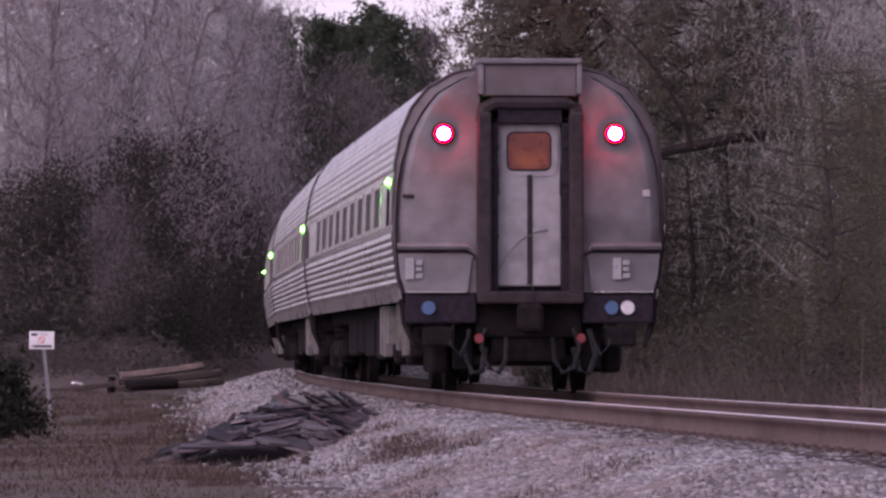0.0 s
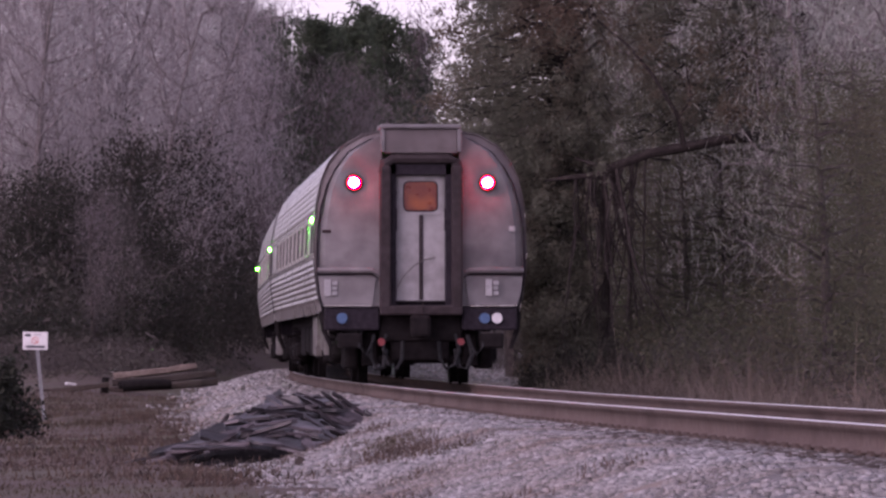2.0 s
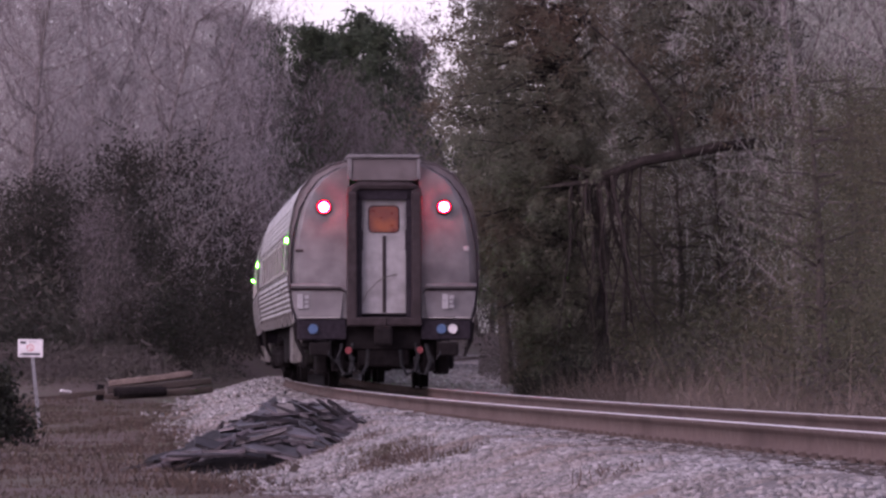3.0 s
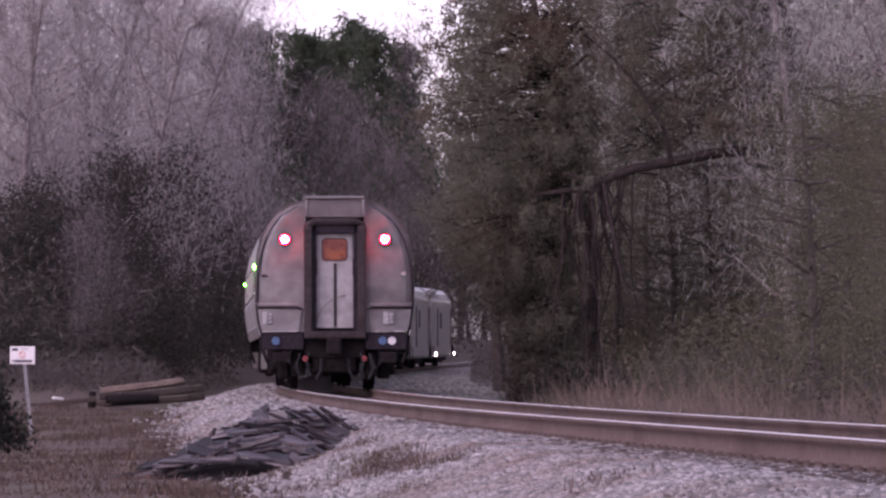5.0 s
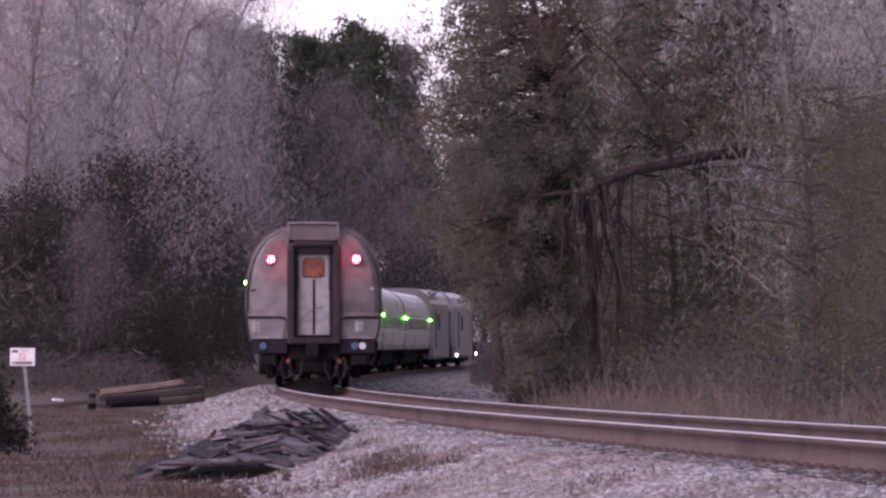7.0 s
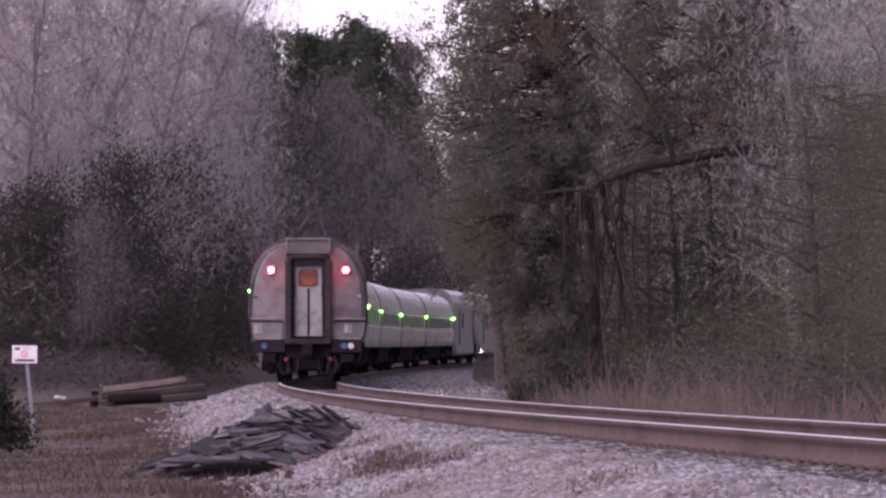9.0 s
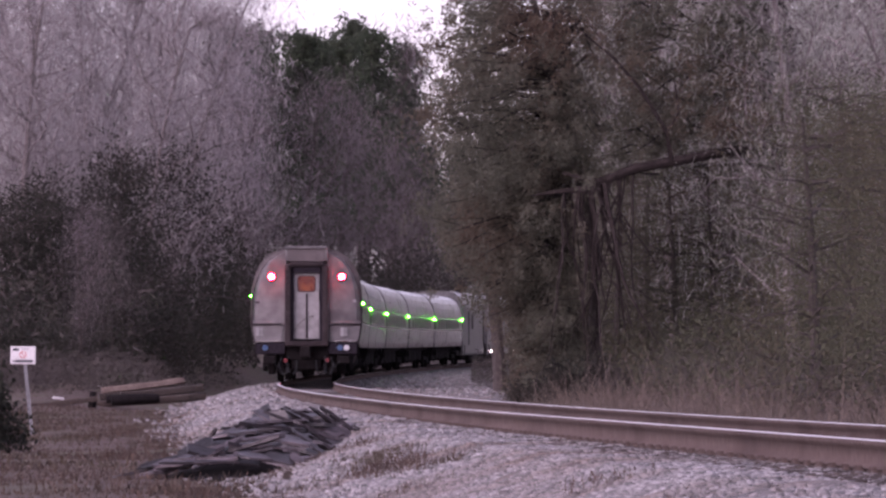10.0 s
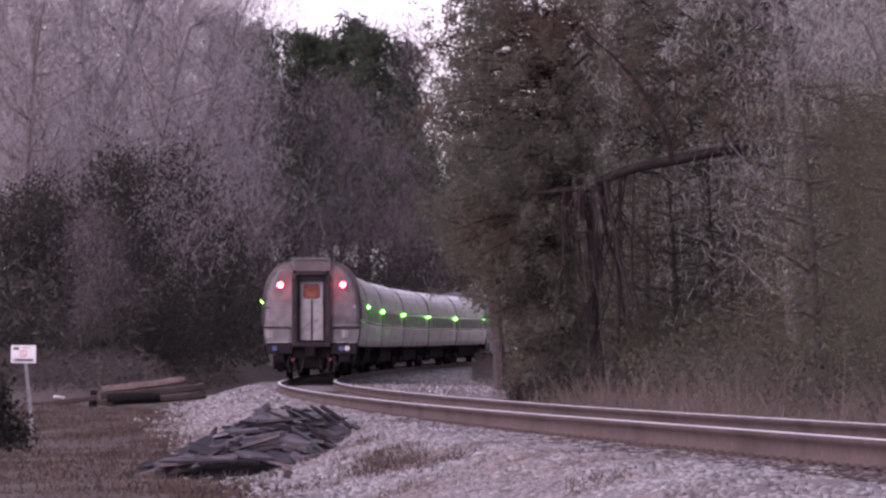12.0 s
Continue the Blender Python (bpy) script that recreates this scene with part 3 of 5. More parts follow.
    for y0, w, z0 in ((6.2, 0.5, 0.42), (5.55, 0.35, 0.40), (4.9, 0.28, 0.55)):
        for sx in (-1,):
            part("equipment_panel", boxed(min(sx * 1.25, sx * 1.36), max(sx * 1.25, sx * 1.36), y0, y0 + w, z0, 1.02, 0.015), M_EQUIP, c, "pale dusty box under the floor")
    for y in (1.1, 1.6, 2.3, 2.9):
        for sx in (-1,):
            part("step_hanger", boxed(sx * 1.33 - 0.03, sx * 1.33 + 0.03, y, y + 0.09, 0.42 + 0.06 * (y > 2), 1.03, 0.01), M_EQUIP, c)
    part("floor_duct", boxed(-0.9, 0.9, 1.0, CAR - 1.0, 0.62, 0.90, 0.03), M_UNDER, c)
    for yc in (3.95, CAR - 3.95):
        bogie(c, yc)
    # lit indicator lamps on both flanks
    for sx, y, z in ((-1, 1.13, 2.404), (1, CAR - 1.415, 2.417)):
        x = sx * body_x(z)
        b2 = cyl(bmesh.new(), (x, y, z), (x + (0.05 if sx > 0 else -0.016), y, z), 0.05, 0.045, 14)
        lamp = part("indicator_lamp", b2, M_GREENRING, c, "lit green indicator lamp")
        b2 = bmesh.new()
        bmesh.ops.create_uvsphere(b2, u_segments=12, v_segments=8, radius=0.038, matrix=Matrix.Translation((x + (0.05 if sx > 0 else -0.010), y, z)))
        part("lamp_bulb", b2, M_GREEN, lamp)
    for y_end, dr in ((0.0, 1), (CAR, -1)):
        ends(c, y_end, dr)
    return c


def ends(c, y_end, dr):
    """One end of a coach. dr: +1 at its rear, -1 at its front."""
    flip = Matrix.Translation((0, y_end, 0)) @ Matrix.Diagonal((dr, dr, 1, 1))

    def add(name, bm, material, parent=c, label="", smooth=False):
        bmesh.ops.transform(bm, matrix=flip, verts=bm.verts)
        return part(name, bm, material, parent, label, smooth)

    for sx in (-1, 1):
        add("end_panel", end_face(bmesh.new(), 0.20, 0.56, sx), M_ENDPANEL, label="dull grey steel end panel with grime")
        # ledge and the proud lower panel below it
        b2 = bmesh.new()
        pts = [(0.60, 1.565), (0.66, 1.50), (0.70, 1.15), (1.40, 1.15), (1.455, 1.30), (1.485, 1.565)]
        front = [b2.verts.new((sx * x, 0.155 + 0.10 * max(0, (x - 0.6) / 0.9) ** 2, z)) for x, z in pts]
        back = [b2.verts.new((v.co.x, v.co.y + 0.16, v.co.z)) for v in front]
        b2.faces.new(front)
        for a in range(6):
            b2.faces.new((front[a], front[(a + 1) % 6], back[(a + 1) % 6], back[a]))
        bmesh.ops.recalc_face_normals(b2, faces=b2.faces)
        add("lower_panel", b2, M_ENDPANEL)
        b2 = tube(bmesh.new(), [(sx * 0.58, 0.10, 1.56), (sx * 0.70, 0.10, 1.645), (sx * 1.0, 0.13, 1.65), (sx * 1.49, 0.22, 1.65)], [0.035, 0.04, 0.045, 0.045], 8)
        add("ledge", b2, M_ENDPANEL)
        # solid dark strip laid below the ledge in place of its shade
        add("ledge_shadow_gap", tube(bmesh.new(), [(sx * 0.62, 0.135, 1.55), (sx * 0.72, 0.135, 1.595), (sx * 1.0, 0.155, 1.595), (sx * 1.48, 0.25, 1.595)], [0.014, 0.014, 0.014, 0.014], 6), M_DARKFRAME)
        add("sill_strip", boxed(min(sx * 0.72, sx * 1.40), max(sx * 0.72, sx * 1.40), 0.10, 0.16, 1.125, 1.145, 0.004), M_STEEL)
        x0, yb = (-1.40, 0.205) if sx < 0 else (0.94, 0.158)
        for a, b, lo, hi in ((0, 0.5, 0, 1), (0.6, 1, 0.66, 0.9), (0.6, 0.95, 0.38, 0.56), (0.6, 1, 0.05, 0.28)):
            add("painted_bar", boxed(x0 + 0.19 * a, x0 + 0.19 * b, yb - 0.02, yb + 0.02, 1.28 + 0.24 * lo, 1.28 + 0.24 * hi), M_MARK)
        # lamp with its red lens
        b2 = cyl(bmesh.new(), (sx * 0.97, 0.26, 2.923), (sx * 0.97, 0.16, 2.923), 0.14, 0.125, 20)
        lamp = add("marker_lamp", b2, M_FRAMEGREY, label="lit red tail marker lamp" if dr > 0 else "unlit marker lamp")
        if dr > 0:
            # added glowing ring that imitates the red halo around the lit lens
            add("lens_ring", cyl(bmesh.new(), (sx * 0.97, 0.17, 2.923), (sx * 0.97, 0.15, 2.923), 0.108, 0.100, 36), M_REDHALO, lamp)
            dome = bmesh.new()
            bmesh.ops.create_uvsphere(dome, u_segments=28, v_segments=16, radius=0.078, matrix=Matrix.Translation((sx * 0.97, 0.15, 2.923)) @ Matrix.Diagonal((1, 0.8, 1, 1)))
            add("lens", dome, M_REDCORE, lamp)
        # apron with its sockets
        add("apron", boxed(min(sx * 0.60, sx * 1.40), max(sx * 0.60, sx * 1.40), 0.14, 0.34, 0.78, 1.12, 0.03), M_DARKFRAME)
        add("apron_bracket", boxed(min(sx * 0.85, sx * 1.20), max(sx * 0.85, sx * 1.20), 0.10, 0.4, 0.52, 0.74, 0.03), M_UNDER)
        add("tail_reflector", cyl(bmesh.new(), (sx * 0.575, 0.12, 0.61), (sx * 0.575, 0.08, 0.61), 0.06, 0.05, 14), M_REDDIM, label="dull red round reflector")
        # hoses looping under the end
        add("air_hose", tube(bmesh.new(), [(sx * 0.50, 0.2, 0.72), (sx * 0.55, 0.05, 0.50), (sx * 0.48, 0.0, 0.28), (sx * 0.36, 0.02, 0.22), (sx * 0.28, 0.1, 0.36), (sx * 0.26, 0.2, 0.62)], [0.028] * 6, 8), M_RUBBER)
        add("cable", tube(bmesh.new(), [(sx * 0.86, 0.2, 0.78), (sx * 0.90, 0.08, 0.55), (sx * 0.80, 0.05, 0.42), (sx * 0.70, 0.1, 0.62)], [0.02] * 4, 6), M_RUBBER)
    for x, mt, nm in ((-1.145, M_BLUE, "blue round socket cap"), (0.925, M_BLUE, "blue round socket cap"), (1.105, M_CAP, "white round socket cap")):
        add("socket_cap", cyl(bmesh.new(), (x, 0.16, 0.955), (x, 0.09, 0.955), 0.082, 0.075, 20), mt, label=nm)
    add("equipment_plate", boxed(1.29, 1.38, 0.24, 0.30, 2.21, 2.29, 0.01), M_MARK, label="small pale plate on the end")
    add("hand_bracket", boxed(-1.43, -1.30, 0.24, 0.30, 2.20, 2.24, 0.008), M_FRAMEGREY)
    # roof hood over the gangway
    b2 = boxed(-0.53, 0.53, 0.02, 1.1, 3.34, 3.70, 0.02)
    hood = add("roof_hood", b2, M_HOOD, label="grey steel hood above the gangway")
    add("hood_rim", boxed(-0.60, 0.58, -0.03, 1.15, 3.70, 3.765, 0.02), M_ENDPANEL, hood)
    for sx in (-1, 1):
        add("hood_cheek", boxed(sx * 0.555 - 0.03, sx * 0.555 + 0.03, -0.01, 0.9, 3.36, 3.70, 0.01), M_ENDPANEL, hood)
    # gangway frame: two uprights and a lintel with rounded corners, around the recessed door
    b2 = bmesh.new()
    for sx in (-1, 1):
        box(b2, min(sx * 0.44, sx * 0.60), max(sx * 0.44, sx * 0.60), -0.02, 0.30, 1.10, 3.16, 0.03)
    tube(b2, [(-0.54, 0.10, 3.05), (-0.52, 0.10, 3.20), (-0.40, 0.10, 3.27), (0.40, 0.10, 3.27), (0.52, 0.10, 3.20), (0.54, 0.10, 3.05)], [0.08] * 6, 8)
    box(b2, -0.60, 0.60, -0.02, 0.30, 1.00, 1.14, 0.03)
    gang = add("gangway_frame", b2, M_FRAMEGREY, label="grimy grey gangway frame")
    b2 = bmesh.new()
    for sx in (-1, 1):
        box(b2, min(sx * 0.36, sx * 0.45), max(sx * 0.36, sx * 0.45), 0.10, 0.36, 1.12, 3.22)
    box(b2, -0.45, 0.45, 0.10, 0.36, 3.04, 3.24)
    box(b2, -0.45, 0.45, 0.34, 0.40, 1.1, 3.3)
    add("gangway_seal", b2, M_DARKFRAME, gang)
    door = add("end_door", boxed(-0.365, 0.365, 0.24, 0.33, 1.20, 3.05, 0.02), M_DOOR, label="worn pale end door with an amber window")
    add("door_window_frame", rounded(0, 2.735, 0.325, 0.285, 0.11, 0.226, 0.25), M_DOOR, door, "pale rounded surround")
    add("door_window", rounded(0, 2.725, 0.235, 0.205, 0.07, 0.215, 0.245), M_ORANGE, door, "amber lit window with a rounded frame")
    add("window_seal", rounded(0, 2.725, 0.255, 0.225, 0.085, 0.222, 0.242), M_DARKFRAME, door)
    add("door_seam", boxed(-0.022, 0.022, 0.225, 0.245, 1.22, 2.46, 0.006), M_FRAMEGREY, door)
    add("door_gap", boxed(0.022, 0.036, 0.222, 0.243, 1.22, 2.46, 0.004), M_DARKFRAME, door)
    for sx in (-1, 1):
        add("grab_bar", tube(bmesh.new(), [(sx * 0.36, 0.22, 2.55), (sx * 0.355, 0.16, 2.53), (sx * 0.355, 0.16, 2.25), (sx * 0.36, 0.22, 2.23)], [0.014] * 4, 6), M_DARKFRAME, door)
        for z in (1.75, 2.35, 2.75):
            add("hinge", boxed(sx * 0.40 - 0.05, sx * 0.40 + 0.05, 0.08, 0.13, z, z + 0.04, 0.006), M_DARKFRAME, door)
    add("safety_cable", tube(bmesh.new(), [(-0.34, 0.12, 1.40), (-0.26, 0.06, 1.56), (-0.10, 0.05, 1.72), (0.05, 0.05, 1.80), (0.20, 0.10, 1.83)], [0.009, 0.010, 0.010, 0.010, 0.016], 6), M_EQUIP, door, "pale cable hanging across the door")
    # coupler
    b2 = box(bmesh.new(), -0.12, 0.12, -0.15, 0.6, 0.70, 0.98, 0.04)
    box(b2, -0.17, 0.12, -0.34, -0.12, 0.68, 1.0, 0.05)
    add("coupler", b2, M_UNDER, label="sooty steel coupler")
    add("uncoupling_rod", tube(bmesh.new(), [(0.02, -0.02, 1.2), (0.02, -0.05, 1.0), (0.03, -0.04, 0.7)], [0.012] * 3, 6), M_FRAMEGREY)
    add("buffer_beam", boxed(-0.6, 0.6, 0.25, 0.45, 0.62, 1.06, 0.03), M_UNDER)
    for sx in (-1, 1):
        add("equaliser_beam", boxed(min(sx * 0.88, sx * 1.08), max(sx * 0.88, sx * 1.08), 0.7, 2.4, 0.22, 0.60, 0.05), M_UNDER)
        add("truck_lug", boxed(min(sx * 0.62, sx * 0.84), max(sx * 0.62, sx * 0.84), 0.45, 0.8, 0.26, 0.80, 0.03), M_UNDER)
        add("steam_hose", tube(bmesh.new(), [(sx * 0.68, 0.25, 0.70), (sx * 0.74, 0.08, 0.42), (sx * 0.66, 0.02, 0.22), (sx * 0.55, 0.05, 0.24), (sx * 0.50, 0.2, 0.50)], [0.035] * 5, 8), M_RUBBER)
    add("draft_gear", boxed(-0.42, 0.42, 0.30, 0.9, 0.34, 0.72, 0.05), M_UNDER)
    add("brake_rigging", boxed(-0.75, 0.75, 0.5, 0.62, 0.30, 0.42, 0.02), M_UNDER)


coaches = [coach()]
coaches += [copy_thing(coaches[0], Matrix()) for _ in range(5)]
# the coaches ahead show no tail lights
for k, c in enumerate(coaches):
    if k:
        for o in list(c.children_recursive):
            if o.name.startswith(("lens",)) and o.parent.name.startswith("marker_lamp"):
                bpy.data.objects.remove(o)
tagged(coaches[0], "fluted stainless steel rear coach with two lit red tail lamps")
LOCO = 21.0


def locomotive():
    """Diesel locomotive: flat silver sides with upright slots, a rounded roof, fuel tank and two bogies."""
    c = tagged(empty("locomotive"), "silver grey diesel locomotive with flat sides and a pale roof", "locomotive", "locomotives of the train")
    half = [(0.0, 4.02), (0.7, 3.99), (1.05, 3.90), (1.30, 3.70), (1.42, 3.46), (1.50, 3.28), (1.52, 3.1), (1.52, 0.62), (1.46, 0.52)]
    ring = [(-x, z) for x, z in half[::-1]] + half[1:]
    bm = bmesh.new()
    rows = [[bm.verts.new((x * w, y, 0.52 + (z - 0.52) * h)) for x, z in ring] for y, w, h in ((0.35, 0.99, 1.0), (0.45, 1, 1), (17.6, 1, 1), (19.4, 0.93, 0.80), (20.6, 0.80, 0.55))]
    for r0, r1 in zip(rows, rows[1:]):
        for a in range(len(ring) - 1):
            bm.faces.new((r0[a], r1[a], r1[a + 1], r0[a + 1]))
    bm.faces.new(rows[0])
    bm.faces.new(rows[-1][::-1])
    bmesh.ops.recalc_face_normals(bm, faces=bm.faces)
    part("body", bm, M_LOCO, c, "flat silver grey carbody")
    for sx in (-1, 1):
        for k, y in enumerate((4.6, 16.9)):
            part("door_slot", boxed(sx * 1.53 - 0.012, sx * 1.53 + 0.012, y, y + 0.5, 1.05, 2.95, 0.006), M_DARKFRAME, c, "dark upright slot")
        part("cab_window", boxed(sx * 1.53 - 0.012, sx * 1.53 + 0.012, 7.2, 8.4, 1.95, 2.75, 0.006), M_GLASS, c, "dark side window")
        part("side_window", boxed(sx * 1.53 - 0.012, sx * 1.53 + 0.012, 17.9, 18.5, 2.5, 3.0, 0.006), M_GLASS, c)
        part("roof_gutter", boxed(sx * 1.50 - 0.03, sx * 1.50 + 0.03, 0.5, 17.5, 3.24, 3.32, 0.01), M_BELT, c, "bright roof edge")
        part("side_stripe", boxed(sx * 1.53 - 0.008, sx * 1.53 + 0.008, 0.6, 17.4, 1.52, 1.58, 0.003), M_LOCO, c)
        for y in (1.0, 19.0):
            part("step_well", boxed(sx * 1.47 - 0.06, sx * 1.47 + 0.06, y, y + 0.7, 0.56, 1.10, 0.02), M_UNDER, c)
    for y in (5.5, 9.0, 13.0):
        part("roof_fan", cyl(bmesh.new(), (0, y, 3.98), (0, y, 4.09), 0.62, 0.60, 24), M_FRAMEGREY, c, "round roof fan housing")
    part("fuel_tank", boxed(-1.35, 1.35, 7.4, 13.2, 0.22, 0.60, 0.10), M_UNDER, c)
    part("underframe", boxed(-1.2, 1.2, 0.4, 20.2, 0.50, 0.80, 0.04), M_UNDER, c)
    part("coupler", boxed(-0.14, 0.14, -0.05, 0.6, 0.70, 0.98, 0.04), M_UNDER, c)
    part("gangway_frame", boxed(-0.55, 0.55, 0.18, 0.38, 1.0, 3.2, 0.04), M_UNDER, c)
    for yc in (4.4, 16.2):
        bogie(c, yc)
    return c


locos = [locomotive()]
locos.append(copy_thing(locos[0], Matrix()))
for y in (2.6, 19.6):
    part("step_lamp", cyl(bmesh.new(), (1.54, y, 0.66), (1.60, y, 0.66), 0.085, 0.07, 14), M_LAMP, locos[1], "lit white step lamp")
tagged(locos[1], "silver grey leading diesel locomotive with lit white step lamps")


def coach_pose(tail, front=3.95, back=CAR - 3.95):
    """Pose of a coach whose rear end has run tail metres along the track, carried on its two bogies."""
    a, b = on_track(tail + front), on_track(tail + back)
    e = (b - a).normalized()
    r = e.cross(Vector((0, 0, 1))).normalized()
    r = (r - Vector((0, 0, CANT))).normalized()
    u = r.cross(e).normalized()
    m = Matrix((r, e, u)).transposed().to_4x4()
    m.translation = a - e * front
    return m


def tail_at(t):
    return 31.163 + 9.496 * t + 0.5 * 0.0399 * t * t


def motions():
    for k, c in enumerate(coaches):
        walk(c, [(i * 0.5, coach_pose(tail_at(i * 0.5) + CAR * k)) for i in range(25)])
        if k < 1:
            turning = [o for o in c.children_recursive if o.name.startswith("wheelset")]
            for w in turning:
                at = w.matrix_basis.translation.copy()
                rows = []
                for i in range(181):
                    t = i / 15
                    rows.append((t, Matrix.Translation(at) @ Matrix.Rotation(-(tail_at(t) - tail_at(0)) / 0.457, 4, "X")))
                walk(w, rows)
    for k, c in enumerate(locos):
        walk(c, [(i * 0.5, coach_pose(tail_at(i * 0.5) + CAR * 6 + LOCO * k, 4.4, 16.2)) for i in range(25)])


# ================= woods =================
def branch_points(rng, p, d, length, steps, wander, lift):
    pts = [Vector(p)]
    d = Vector(d).normalized()
    for _ in range(steps):
        d = (d + Vector(rng.normal(size=3)) * wander + Vector((0, 0, lift))).normalized()
        pts.append(pts[-1] + d * (length / steps))
    return pts


def bare_tree(seed, h, pale=False, twig=None, fine=1.0):
    """Leafless winter tree: trunk, limbs and a haze of fine twigs."""
    rng = np.random.default_rng(seed)
    t = tagged(empty("bare_tree"), "bare grey deciduous tree in winter at the edge of the woods", "tree", "trees of the woods")
    bm = bmesh.new()
    trunk = branch_points(rng, (0, 0, -0.4), (0, 0, 1), h * 0.9, 9, 0.05, 0.02)
    tube(bm, trunk, list(np.linspace(0.17, 0.03, 10)), 7)
    tips = []
    for i in range(2, 10):
        for _ in range(4):
            a = rng.uniform(0, 6.28)
            base = trunk[i]
            ln = h * rng.uniform(0.16, 0.30) * (1.15 - i / 14)
            limb = branch_points(rng, base, (math.cos(a), math.sin(a), rng.uniform(0.3, 1.1)), ln, 4, 0.18, 0.06)
            tube(bm, limb, list(np.linspace(0.06 - 0.004 * i, 0.012, 5)), 5)
            for j in range(1, 5):
                for _ in range(1 + j % 2):
                    sub = branch_points(rng, limb[j], rng.normal(size=3) + np.array((0, 0, 0.5)), ln * 0.45, 3, 0.25, 0.05)
                    tube(bm, sub, list(np.linspace(0.018, 0.006, 4)), 3)
                    tips += sub[1:]
    part("trunk", bm, M_BARKPALE if pale else M_BARK, t)
    tips = np.array([p[:] for p in tips])
    many = int(10.5 / fine)
    c = np.repeat(tips, many, 0) + rng.normal(size=(len(tips) * many, 3)) * (0.62, 0.62, 0.55)
    d = rand_dirs(rng, len(c)) + (0, 0, 0.7)
    ln = rng.uniform(0.06, 0.20, (len(c), 1)) * fine
    side = np.cross(d, rand_dirs(rng, len(c)))
    side /= np.linalg.norm(side, axis=1)[:, None]
    put("crown", quads("crown", c, d * ln, side * rng.uniform(0.007, 0.016, (len(c), 1)) * fine), twig or M_TWIG, t, "fine bare twigs")
    return t


def leafy_tree(seed, h, name, label, material, pine=False, width=0.24, dense=1.0, leaf=0.12, low=1):
    """Evergreen: trunk, limbs that carry clumps of leaves or needles, gaps between them."""
    rng = np.random.default_rng(seed)
    t = tagged(empty(name), label, "tree", "trees of the woods")
    bm = bmesh.new()
    trunk = branch_points(rng, (0, 0, -0.4), (0, 0, 1), h * 0.95, 10, 0.035, 0.03)
    tube(bm, trunk, list(np.linspace(0.2, 0.03, 11)), 7)
    clumps, sizes = [], []
    first = 4 if pine else low
    for i in range(first, 11):
        f = i / 10
        for _ in range(6):
            a = rng.uniform(0, 6.28)
            ln = h * width * (1.25 - f if pine else 1.1 - 0.75 * abs(f - 0.45)) * rng.uniform(0.6, 1.15)
            limb = branch_points(rng, trunk[i] - Vector((0, 0, rng.uniform(0, 1))), (math.cos(a), math.sin(a), 0.35 if pine else 0.2), ln, 4, 0.15, 0.05 if pine else -0.04)
            tube(bm, limb, list(np.linspace(0.05, 0.012, 5)), 4)
            for j in range(1, 5):
                for _ in range(2 if pine else 1):
                    clumps.append(np.array(limb[j]) + rng.normal(size=3) * 0.3)
                    sizes.append(0.42 if pine else 0.95)
    clumps.append(np.array(trunk[-1]))
    sizes.append(0.4)
    part("trunk", bm, M_BARK, t)
    clumps, sizes = np.array(clumps), np.array(sizes)
    k = int((21 if pine else 50) * dense)
    i = np.repeat(np.arange(len(clumps)), k)
    c = clumps[i] + rand_dirs(rng, len(i), 0.7) * (sizes[i] * rng.uniform(0.2, 1.0, len(i)) ** 0.6)[:, None]
    me = leaves("crown", rng, c, leaf * (1.6 if pine else 1.06), 0.2 if pine else 0.5, 1.0, 0.0 if pine else 0.3)
    put("crown", me, material, t, "needle clumps" if pine else "small dull leaves")
    return t


def set_at(ob, x, y, turn=0.0, size=1.0, first=False):
    q = x - float(track_x(y))
    z = float(ground_z(q, y))
    m = Matrix.Translation((x, y, z)) @ Matrix.Rotation(turn, 4, "Z")
    made = copy_thing(ob, m)
    made.scale = (size, size, size)
    return made


def crest(u):
    """Height of the skyline of the left woods, as a slope, over the direction u (x over y)."""
    return np.interp(u, [-0.09, -0.043, -0.0395, -0.027, -0.0225, -0.0175, -0.0125, -0.0085, -0.0055, -0.0035, 0.0, 0.015],
                    [0.085, 0.078, 0.0605, 0.0595, 0.0580, 0.0565, 0.0590, 0.0560, 0.0520, 0.043, 0.036, 0.045])


def cedar_top(u):
    """Height of the dark evergreens along the edge of the left woods, as a slope."""
    return float(np.interp(u, [-0.09, -0.075, -0.0635, -0.053, -0.0425, -0.0375, -0.03], [0.037, 0.034, 0.031, 0.0385, 0.0385, 0.024, 0.018]))


